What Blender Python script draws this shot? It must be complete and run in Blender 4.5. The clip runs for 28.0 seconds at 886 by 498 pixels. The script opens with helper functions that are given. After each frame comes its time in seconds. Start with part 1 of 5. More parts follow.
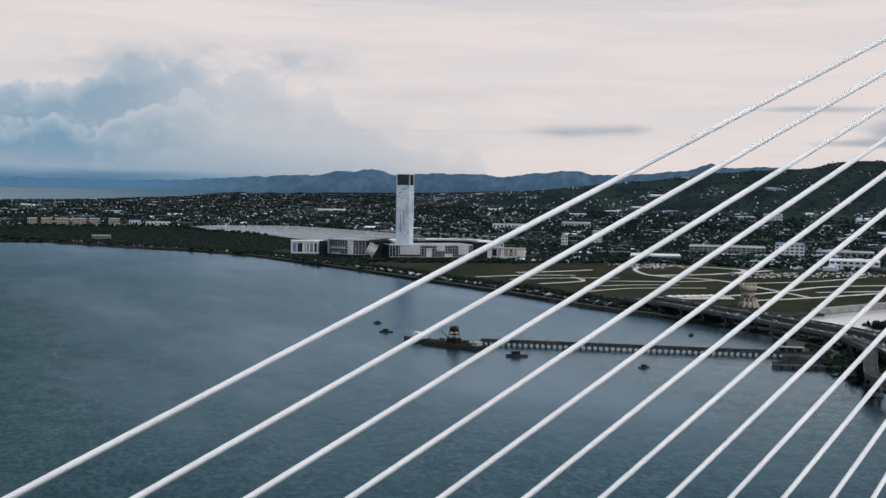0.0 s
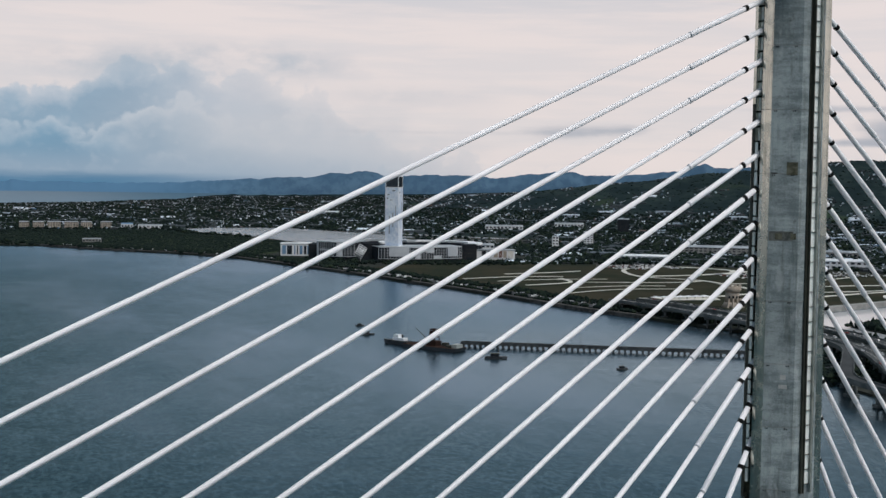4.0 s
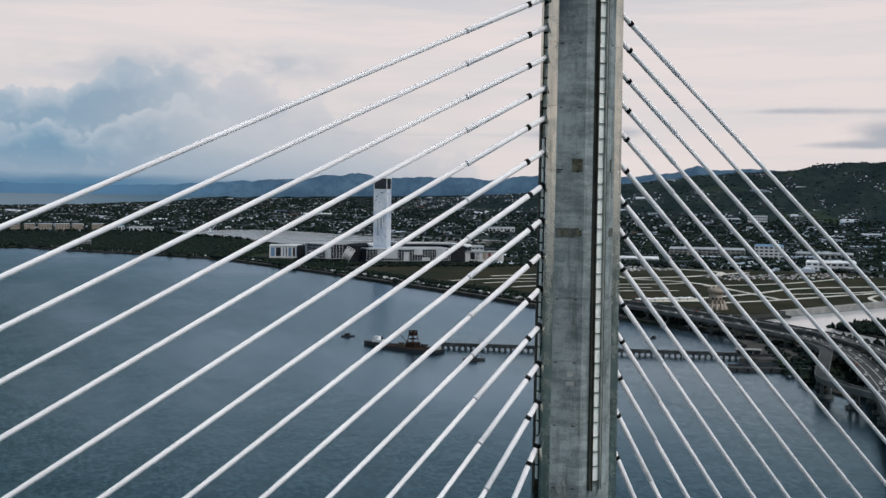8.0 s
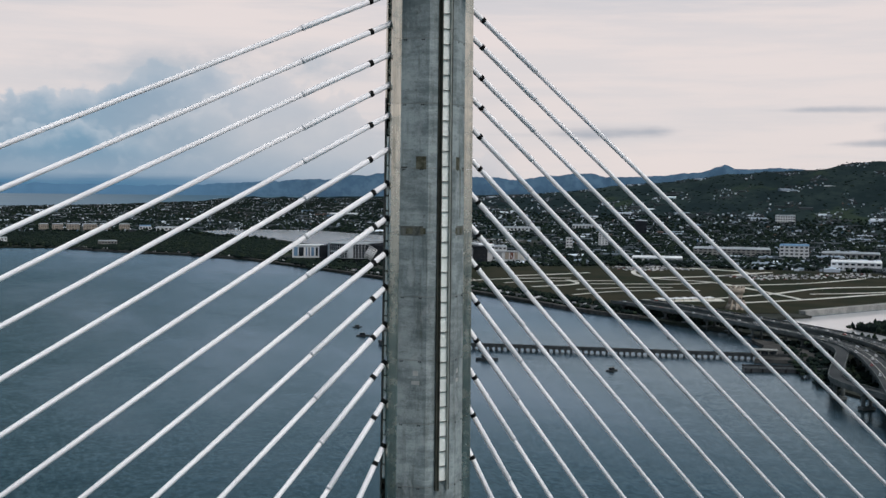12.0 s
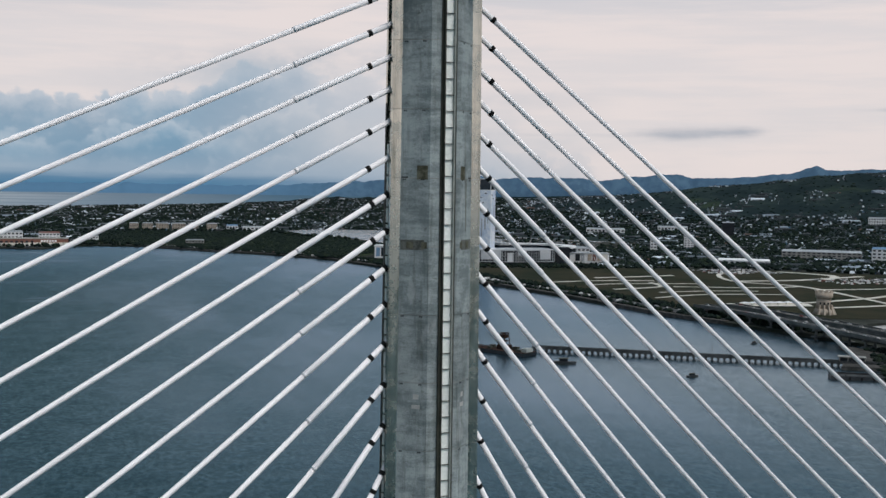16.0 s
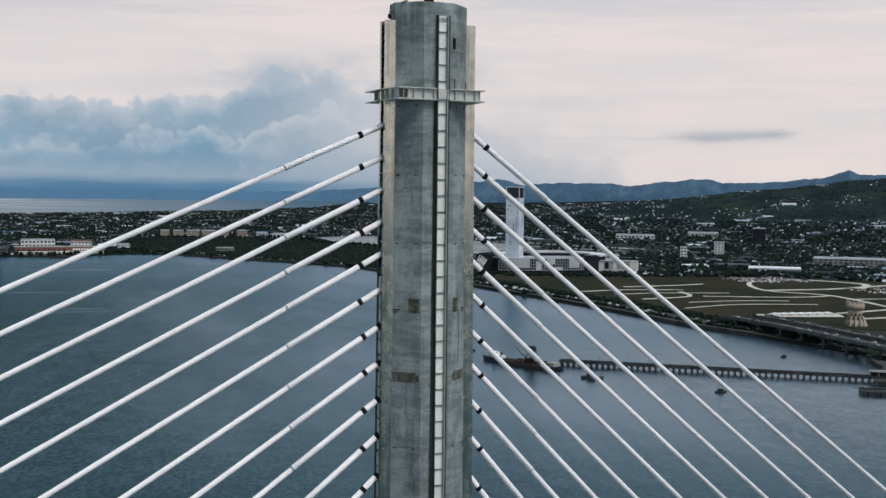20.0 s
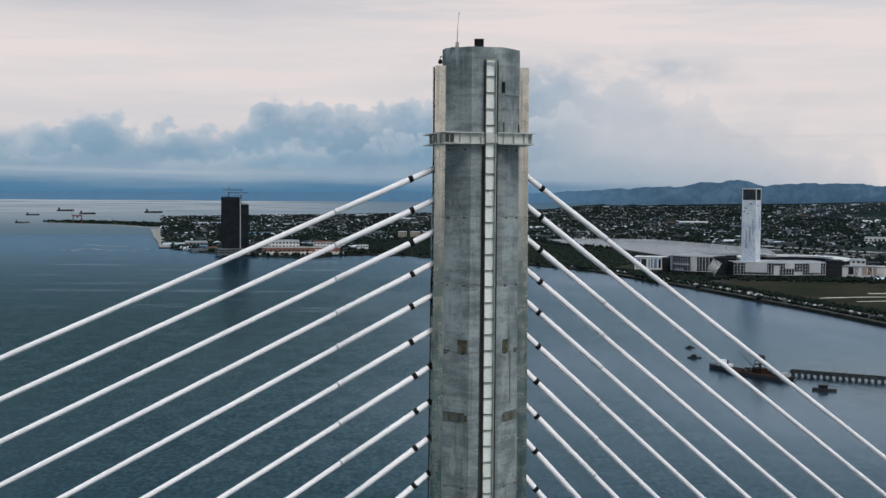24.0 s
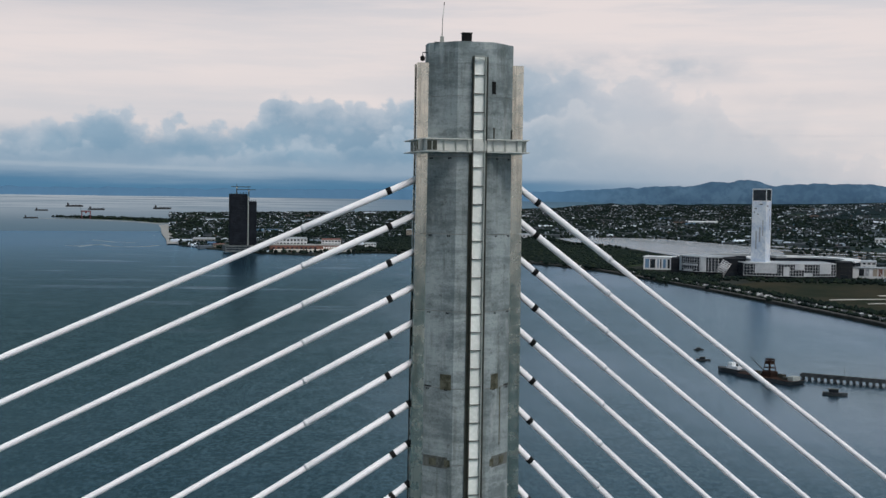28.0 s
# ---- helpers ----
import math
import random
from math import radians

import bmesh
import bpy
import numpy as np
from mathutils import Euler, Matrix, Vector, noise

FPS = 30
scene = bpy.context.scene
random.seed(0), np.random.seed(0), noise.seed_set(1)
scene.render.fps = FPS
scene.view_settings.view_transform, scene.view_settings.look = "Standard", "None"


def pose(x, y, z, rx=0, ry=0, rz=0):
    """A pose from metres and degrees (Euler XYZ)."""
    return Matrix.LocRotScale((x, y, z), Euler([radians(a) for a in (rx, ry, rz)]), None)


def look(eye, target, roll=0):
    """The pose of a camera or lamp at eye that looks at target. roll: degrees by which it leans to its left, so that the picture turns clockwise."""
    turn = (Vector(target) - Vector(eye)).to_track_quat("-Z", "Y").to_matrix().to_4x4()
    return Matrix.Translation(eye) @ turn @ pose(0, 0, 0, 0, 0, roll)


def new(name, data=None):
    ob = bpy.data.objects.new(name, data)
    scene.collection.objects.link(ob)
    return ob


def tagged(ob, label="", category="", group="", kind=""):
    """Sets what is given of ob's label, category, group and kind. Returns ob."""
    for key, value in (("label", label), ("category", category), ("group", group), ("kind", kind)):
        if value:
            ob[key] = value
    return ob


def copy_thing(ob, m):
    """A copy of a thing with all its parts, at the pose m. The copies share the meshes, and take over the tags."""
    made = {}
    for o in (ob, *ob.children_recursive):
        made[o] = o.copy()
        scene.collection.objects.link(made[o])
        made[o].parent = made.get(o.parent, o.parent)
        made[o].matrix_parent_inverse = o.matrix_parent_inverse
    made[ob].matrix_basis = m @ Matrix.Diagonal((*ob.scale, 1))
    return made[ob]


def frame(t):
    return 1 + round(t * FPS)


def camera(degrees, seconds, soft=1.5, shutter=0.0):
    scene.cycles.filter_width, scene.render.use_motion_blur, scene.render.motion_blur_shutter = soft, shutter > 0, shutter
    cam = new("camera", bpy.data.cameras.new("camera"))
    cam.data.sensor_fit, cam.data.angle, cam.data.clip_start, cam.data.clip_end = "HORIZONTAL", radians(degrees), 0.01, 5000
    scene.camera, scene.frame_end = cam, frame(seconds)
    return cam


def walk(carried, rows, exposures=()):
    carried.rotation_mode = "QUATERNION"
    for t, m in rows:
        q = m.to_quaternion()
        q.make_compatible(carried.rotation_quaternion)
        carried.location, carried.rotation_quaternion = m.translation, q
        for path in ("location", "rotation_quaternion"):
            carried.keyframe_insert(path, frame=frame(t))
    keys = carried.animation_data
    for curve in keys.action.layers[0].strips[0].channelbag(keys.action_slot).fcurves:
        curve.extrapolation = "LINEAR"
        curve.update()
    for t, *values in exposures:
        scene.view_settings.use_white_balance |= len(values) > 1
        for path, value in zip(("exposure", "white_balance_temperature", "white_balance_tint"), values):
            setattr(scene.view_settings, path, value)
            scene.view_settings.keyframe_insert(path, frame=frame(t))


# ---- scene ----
cam = camera(42.1, 28.0)
PATH = [
    (0, (-63.125, -59.255, 123.929), (-62.404, -57.392, 123.826), 1.05),
    (1, (-60.192, -59.073, 124.556), (-59.471, -57.210, 124.454), 0.82),
    (2, (-56.915, -60.231, 124.955), (-56.194, -58.368, 124.853), 0.62),
    (3, (-53.237, -62.091, 125.021), (-52.514, -60.229, 124.920), 0.73),
    (6, (-43.089, -66.100, 124.935), (-42.361, -64.240, 124.834), 0.77),
    (7, (-39.985, -67.377, 124.868), (-39.254, -65.518, 124.770), 0.71),
    (8, (-36.738, -68.504, 124.842), (-36.007, -66.645, 124.745), 0.77),
    (9, (-33.659, -69.690, 124.820), (-32.927, -67.831, 124.723), 0.75),
    (10, (-30.754, -70.988, 124.810), (-30.020, -69.130, 124.714), 0.67),
    (11, (-28.020, -71.803, 124.852), (-27.298, -69.940, 124.756), 0.67),
    (12, (-25.305, -72.364, 124.872), (-24.621, -70.487, 124.774), 0.67),
    (14.5, (-20.097, -72.032, 125.011), (-19.539, -70.114, 124.911), 0.93),
    (15, (-19.456, -71.045, 125.040), (-18.904, -69.125, 124.940), 0.91),
    (16, (-18.908, -69.364, 125.615), (-18.364, -67.442, 125.516), 0.84),
    (17, (-18.878, -69.137, 128.194), (-18.352, -67.210, 128.098), 0.82),
    (18, (-18.869, -69.029, 130.661), (-18.355, -67.099, 130.567), 0.73),
    (19, (-18.265, -69.160, 132.669), (-17.759, -67.227, 132.575), 0.71),
    (20, (-16.659, -69.576, 133.485), (-16.165, -67.640, 133.392), 0.67),
    (21, (-14.177, -70.244, 134.278), (-13.742, -68.294, 134.186), 0.59),
    (22, (-11.510, -70.770, 135.047), (-11.266, -68.787, 134.954), 0.49),
    (24.5, (-4.288, -72.042, 136.319), (-4.203, -70.046, 136.224), 0.50),
    (25, (-3.609, -71.883, 136.423), (-3.528, -69.887, 136.328), 0.56),
    (26, (-3.586, -70.772, 136.408), (-3.513, -68.776, 136.311), 0.71),
    (27, (-3.732, -66.591, 136.802), (-3.661, -64.595, 136.704), 0.77),
    (28, (-3.651, -63.533, 137.067), (-3.577, -61.537, 136.968), 0.84),
]
walk(cam, [(t, look(eye, target, roll)) for t, eye, target, roll in PATH], [(0.0, 0.0), (28.0, 0.0)])

AXIS = 8.48                     # heading of the bridge, degrees from x
EYE_H = 130.0                   # height that far things are drawn together towards
rnd = random.Random(7)

# ---------------------------------------------------------------- world, sun
world = bpy.data.worlds.new("world")
scene.world = world
world.use_nodes = True


class Nodes:
    """Short hand for node trees."""

    def __init__(self, tree):
        self.t = tree
        tree.nodes.clear()

    def add(self, kind, **settings):
        n = self.t.nodes.new(kind)
        if "operation" in settings:
            n.operation = settings["operation"]
        if "data_type" in settings:
            n.data_type, n.blend_type = settings["data_type"], settings["blend_type"]
        if "feature" in settings:
            n.feature = settings["feature"]
        if "interpolation_type" in settings:
            n.interpolation_type = settings["interpolation_type"]
        if "sky_type" in settings:
            n.sky_type, n.sun_disc = settings["sky_type"], False
            n.sun_elevation, n.sun_rotation = settings["sun_elevation"], settings["sun_rotation"]
        return n

    def link(self, a, b):
        self.t.links.new(a, b)

    def val(self, x, sock):
        if isinstance(x, (int, float)):
            sock.default_value = x
        elif isinstance(x, (tuple, list)):
            sock.default_value = x if len(sock.default_value) == len(x) else (*x, 1.0)
        else:
            self.link(x, sock)

    def math(self, op, a, b=0.0, c=0.0):
        n = self.add("ShaderNodeMath", operation=op)
        for sock, x in zip(n.inputs, (a, b, c)):
            self.val(x, sock)
        return n.outputs[0]

    def vmath(self, op, a, b=(0, 0, 0)):
        n = self.add("ShaderNodeVectorMath", operation=op)
        self.val(a, n.inputs[0])
        self.val(b, n.inputs[1])
        return n.outputs[0]

    def noise(self, vec, scale, detail=4.0, rough=0.55, lac=2.0):
        n = self.add("ShaderNodeTexNoise")
        if vec is not None:
            self.link(vec, n.inputs["Vector"])
        n.inputs["Scale"].default_value = scale
        n.inputs["Detail"].default_value = detail
        n.inputs["Roughness"].default_value = rough
        n.inputs["Lacunarity"].default_value = lac
        return n.outputs["Fac"]

    def ramp(self, x, lo, hi, a=0.0, b=1.0):
        n = self.add("ShaderNodeMapRange", interpolation_type="SMOOTHSTEP")
        for sock, v in zip(n.inputs, (x, lo, hi, a, b)):
            self.val(v, sock)
        return n.outputs[0]

    def mix(self, f, a, b, blend="MIX"):
        n = self.add("ShaderNodeMix", data_type="RGBA", blend_type=blend)
        self.val(f, n.inputs[0])
        self.val(a, n.inputs[6])
        self.val(b, n.inputs[7])
        return n.outputs[2]

    def comb(self, x, y, z):
        n = self.add("ShaderNodeCombineXYZ")
        for sock, v in zip(n.inputs, (x, y, z)):
            self.val(v, sock)
        return n.outputs[0]

    def sep(self, v):
        n = self.add("ShaderNodeSeparateXYZ")
        self.link(v, n.inputs[0])
        return n.outputs


SUN_EL, SUN_AZ = 60.0, 150.0     # degrees; azimuth clockwise from y


def build_sky():
    k = Nodes(world.node_tree)
    out, bg = k.add("ShaderNodeOutputWorld"), k.add("ShaderNodeBackground")
    sky = k.add("ShaderNodeTexSky", sky_type="NISHITA", sun_disc=False, sun_elevation=radians(SUN_EL), sun_rotation=radians(SUN_AZ))
    d = k.add("ShaderNodeTexCoord").outputs["Generated"]
    x, y, z = k.sep(d)[:3]
    az = k.math("MULTIPLY", k.math("ARCTAN2", x, y), 57.2958)
    el = k.math("MULTIPLY", k.math("ARCSINE", z), 57.2958)
    # clouds are drawn on a flat layer of azimuth and height
    p = k.comb(k.math("MULTIPLY", az, 0.21), k.math("MULTIPLY", el, 0.40), 0.0)
    body = k.noise(p, 1.0, 9.0, 0.56)
    form = k.noise(p, 1.0, 4.0, 0.5)
    above = k.noise(k.vmath("ADD", p, (-0.13, 0.24, 0.0)), 1.0, 4.0, 0.5)
    soft = k.noise(p, 0.45, 4.0, 0.5)
    wisp = k.noise(k.comb(k.math("MULTIPLY", az, 0.05), k.math("MULTIPLY", el, 0.55), 3.0), 1.6, 6.0, 0.6)

    def blob(a0, e0, wa, we, f):
        """A soft ellipse at azimuth a0 and height e0."""
        da = k.math("DIVIDE", k.math("SUBTRACT", az, a0), wa)
        de = k.math("DIVIDE", k.math("SUBTRACT", el, e0), we)
        r = k.math("ADD", k.math("MULTIPLY", da, da), k.math("MULTIPLY", de, de))
        return k.math("MULTIPLY", k.math("POWER", 2.718, k.math("MULTIPLY", r, -1.0)), f)

    def cover(blobs):
        total = 0.0
        for q in blobs:
            total = k.math("ADD", blob(*q), total)
        return k.math("MINIMUM", total, 1.15)

    cream, pale, grey = (0.81, 0.725, 0.71), (0.735, 0.685, 0.69), (0.50, 0.54, 0.61)
    c = k.mix(k.ramp(wisp, 0.40, 0.66), cream, pale)
    c = k.mix(k.math("MULTIPLY", k.ramp(el, 7.6, 10.5), k.ramp(wisp, 0.36, 0.62, 0.0, 0.55)), c, grey)
    # pale wash of thin cloud in the middle heights, thicker to the left
    wash = k.math("MULTIPLY", k.ramp(az, 33.0, 8.0, 0.15, 0.9), k.math("MULTIPLY", k.ramp(el, 7.0, 2.5), k.ramp(soft, 0.36, 0.60)))
    c = k.mix(k.math("MULTIPLY", wash, 0.45), c, (0.46, 0.51, 0.585))
    # cumulus banks, back to front: each has a knobbly lit edge and darkens downwards
    v = k.comb(k.math("MULTIPLY", az, 0.60), k.math("MULTIPLY", el, 0.66), 0.0)
    curl = k.vmath("SCALE", k.comb(k.math("SUBTRACT", k.noise(v, 1.6, 5.0, 0.6), 0.5), k.math("SUBTRACT", k.noise(k.vmath("ADD", v, (7.0, 3.0, 0.0)), 1.6, 5.0, 0.6), 0.5), 0.0))
    curl.node.inputs["Scale"].default_value = 0.5

    def puffs(vec, scale):
        n = k.add("ShaderNodeTexVoronoi", feature="SMOOTH_F1")
        k.link(vec, n.inputs["Vector"])
        n.inputs["Scale"].default_value = scale
        n.inputs["Smoothness"].default_value = 0.25
        return n.outputs["Distance"]

    def curve(table):
        n = k.add("ShaderNodeValToRGB")
        n.color_ramp.interpolation = "EASE"
        e = n.color_ramp.elements
        for j, (a_, h_) in enumerate(table):
            q_ = e[j] if j < 2 else e.new((a_ + 30) / 60)
            q_.position, q_.color = (a_ + 30) / 60, (h_ / 10, h_ / 10, h_ / 10, 1)
        k.link(k.math("DIVIDE", k.math("ADD", az, 30.0), 60.0), n.inputs[0])
        return k.math("MULTIPLY", n.outputs[0], 10.0)

    side = k.ramp(az, 3.0, 11.0)

    def bank(c, shift, table, light, dark, fall, alpha, lit=1.0):
        """light, dark: a colour for the left and one for the right."""
        w = k.vmath("ADD", k.vmath("ADD", v, curl), shift)
        lump, crumb = puffs(w, 0.85), puffs(w, 2.7)
        fine = k.noise(w, 4.0, 5.0, 0.65)
        knob = k.math("ADD", k.math("MULTIPLY", k.math("SUBTRACT", 0.42, lump), 1.7), k.math("MULTIPLY", k.math("SUBTRACT", 0.40, crumb), 0.9))
        knob = k.math("ADD", knob, k.math("MULTIPLY", k.math("SUBTRACT", fine, 0.5), 0.7))
        depth = k.math("ADD", k.math("SUBTRACT", curve(table), el), knob)
        edge = k.ramp(depth, 0.0, 0.5)
        tone = k.ramp(k.math("ADD", depth, k.math("MULTIPLY", k.math("SUBTRACT", body, 0.5), 2.6)), fall, 0.05)
        tone = k.math("ADD", tone, k.math("MULTIPLY", k.math("SUBTRACT", 0.40, crumb), 0.55))
        tone = k.math("ADD", tone, k.math("MULTIPLY", k.math("SUBTRACT", form, above), 1.6 * lit))
        tone = k.math("MINIMUM", k.math("MAXIMUM", tone, 0.0), 1.0)
        shade = k.mix(side, dark[0], dark[1])
        tint = k.mix(k.ramp(k.math("ADD", k.math("MULTIPLY", soft, 0.6), k.math("MULTIPLY", body, 0.4)), 0.36, 0.64), shade, k.mix(1.0, shade, (1.5, 1.3, 1.2), "MULTIPLY"))
        return k.mix(k.math("MULTIPLY", edge, alpha), c, k.mix(tone, tint, k.mix(side, light[0], light[1])))

    c = bank(c, (0.0, 0.0, 0.0), ((-30, 1.5), (-22, 2.3), (-18, 3.0), (-14.6, 3.8), (-12.4, 3.7), (-10.4, 3.4), (-8.4, 3.4), (-6.0, 5.0), (-2, 5.0), (1, 4.7), (3, 5.4), (5.5, 6.2), (9, 6.2), (12, 5.9), (15, 5.2), (17, 3.3), (20, 2.2), (28, 0.6)),
             ((0.50, 0.555, 0.63), (0.58, 0.60, 0.65)), ((0.155, 0.29, 0.425), (0.27, 0.37, 0.48)), 1.7, k.ramp(az, 15.0, 6.0, 0.35, 0.88))
    c = bank(c, (3.7, 1.9, 0.0), ((-30, 1.0), (-22, 1.9), (-16, 2.2), (-13, 2.5), (-10, 2.1), (-6, 2.6), (-3, 2.9), (0, 3.1), (2.4, 3.4), (4, 3.2), (6, 4.0), (8.4, 5.0), (10, 4.0), (12, 3.3), (14.5, 4.0), (17, 2.6), (20, 1.4), (28, 0.2)),
             ((0.47, 0.545, 0.63), (0.64, 0.635, 0.665)), ((0.14, 0.28, 0.42), (0.36, 0.44, 0.53)), 1.6, k.ramp(az, 20.0, 6.0, 0.35, 0.8))
    c = bank(c, (8.1, 5.3, 0.0), ((-30, 0.8), (-18, 1.3), (-11, 1.6), (-5, 1.1), (1, 1.6), (6, 1.8), (11, 1.5), (16, 1.3), (21, 0.6), (28, -0.5)),
             ((0.36, 0.46, 0.56), (0.48, 0.53, 0.60)), ((0.17, 0.305, 0.44), (0.30, 0.385, 0.48)), 1.2, 0.7)
    c = k.mix(k.math("MULTIPLY", k.ramp(az, 4.0, -3.0), k.math("MULTIPLY", k.ramp(k.math("SUBTRACT", el, k.math("MULTIPLY", k.math("SUBTRACT", body, 0.5), 4.0)), 3.4, 2.0), k.ramp(form, 0.40, 0.62, 0.75, 0.1))), c, (0.165, 0.30, 0.435))
    # thin dark veil over the heads, and a pale grey sheet to the right
    c = k.mix(k.math("MULTIPLY", cover(((4.5, 5.8, 4.0, 0.9, 0.7), (10.5, 6.3, 4.6, 0.7, 0.9), (13.5, 5.9, 3.5, 0.6, 0.5), (19.0, 4.6, 3.5, 0.5, 0.4))), k.ramp(body, 0.36, 0.60, 0.1, 0.75)), c, (0.40, 0.47, 0.55))
    c = k.mix(k.math("MULTIPLY", k.math("MULTIPLY", k.ramp(az, 30.0, 14.0), k.ramp(az, 2.0, 9.0)), k.math("MULTIPLY", k.ramp(el, 6.0, 2.0), k.ramp(soft, 0.35, 0.55, 0.15, 0.6))), c, (0.50, 0.53, 0.585))
    # flat dark streaks far to the right
    bar = cover(((27.6, 3.0, 2.6, 0.42, 0.62), (30.5, 3.1, 1.6, 0.3, 0.4), (43.2, 3.05, 2.8, 0.62, 1.15), (41.0, 2.5, 3.0, 0.22, 0.7), (39.0, 4.1, 4.5, 0.22, 0.6), (20.0, 2.9, 5.5, 0.2, 0.4)))
    c = k.mix(k.math("MULTIPLY", k.ramp(k.math("ADD", bar, k.math("ADD", k.math("MULTIPLY", k.math("SUBTRACT", wisp, 0.5), 0.9), k.math("MULTIPLY", k.math("SUBTRACT", body, 0.5), 1.1))), 0.25, 1.0), 0.75), c, (0.30, 0.35, 0.43))
    # grey layer low down, and the blue band above the far sea
    c = k.mix(k.math("MULTIPLY", k.ramp(el, 2.2, 0.7), k.ramp(az, 25.0, 7.0, 0.0, 0.8)), c, (0.29, 0.385, 0.495))
    low = k.math("ADD", el, k.math("MULTIPLY", k.math("SUBTRACT", wisp, 0.5), 1.1))
    c = k.mix(k.math("MULTIPLY", k.ramp(low, 0.85, 0.15), k.ramp(az, 19.0, 2.0)), c, (0.070, 0.195, 0.335))
    c = k.mix(k.math("MULTIPLY", k.ramp(k.math("ABSOLUTE", k.math("SUBTRACT", low, 0.95)), 0.22, 0.05), k.ramp(az, -2.0, -9.0, 0.0, 0.35)), c, (0.42, 0.50, 0.58))
    c = k.mix(k.math("MINIMUM", blob(-14.0, 10.6, 11.0, 2.0, 0.9), 0.75), c, (0.36, 0.42, 0.50))
    # thicker, bluer overcast overhead
    c = k.mix(k.ramp(el, 9.8, 20.0), c, (0.13, 0.22, 0.30))
    # under the horizon the sea goes on
    c = k.mix(k.ramp(el, -0.05, -0.6), c, (0.10, 0.14, 0.17))
    mixed = k.mix(0.05, c, k.mix(1.0, sky.outputs[0], (0.1, 0.1, 0.1), "MULTIPLY"))
    k.link(mixed, bg.inputs[0])
    bg.inputs[1].default_value = 1.0
    k.link(bg.outputs[0], out.inputs[0])


build_sky()
sun = new("sun", bpy.data.lights.new("sun", "SUN"))
sun.data.energy, sun.data.angle, sun.data.color = 2.5, radians(24), (1.0, 0.97, 0.95)
az_, el_ = radians(SUN_AZ), radians(SUN_EL)
sun.matrix_world = look((0, 0, 0), (-math.sin(az_) * math.cos(el_), -math.cos(az_) * math.cos(el_), -math.sin(el_)))


# ---------------------------------------------------------------- materials
def material(name, rough=0.7, metal=0.0):
    m = bpy.data.materials.new(name)
    m.use_nodes = True
    k = Nodes(m.node_tree)
    out, b = k.add("ShaderNodeOutputMaterial"), k.add("ShaderNodeBsdfPrincipled")
    k.link(b.outputs[0], out.inputs[0])
    b.inputs["Roughness"].default_value = rough
    b.inputs["Metallic"].default_value = metal
    if rough > 0.84:
        b.inputs["Specular IOR Level"].default_value = 0.08
    return m, k, b


def bump(k, b, height, strength, distance):
    n = k.add("ShaderNodeBump")
    n.inputs["Strength"].default_value, n.inputs["Distance"].default_value = strength, distance
    k.link(height, n.inputs["Height"])
    k.link(n.outputs[0], b.inputs["Normal"])


def mottled(name, a, b_, scale, rough=0.75, metal=0.0, grain=None, bump_d=0.0, vary=0.0):
    """Two colours mixed by coarse and fine noise; vary: how far each object strays in brightness."""
    m, k, b = material(name, rough, metal)
    pos = k.add("ShaderNodeTexCoord").outputs["Object"]
    n1, n2 = k.noise(pos, scale, 4.0), k.noise(pos, grain or scale * 9.0, 3.0)
    f = k.ramp(k.math("ADD", k.math("MULTIPLY", n1, 0.65), k.math("MULTIPLY", n2, 0.35)), 0.36, 0.64)
    c = k.mix(f, a, b_)
    if vary:
        r = k.add("ShaderNodeObjectInfo").outputs["Random"]
        c = k.mix(1.0, c, k.mix(r, (1 - vary,) * 3, (1 + vary,) * 3), "MULTIPLY")
    k.link(c, b.inputs["Base Color"])
    k.link(k.math("ADD", k.math("MULTIPLY", n2, 0.25), rough - 0.12), b.inputs["Roughness"])
    if bump_d:
        bump(k, b, n2, 0.5, bump_d)
    return m


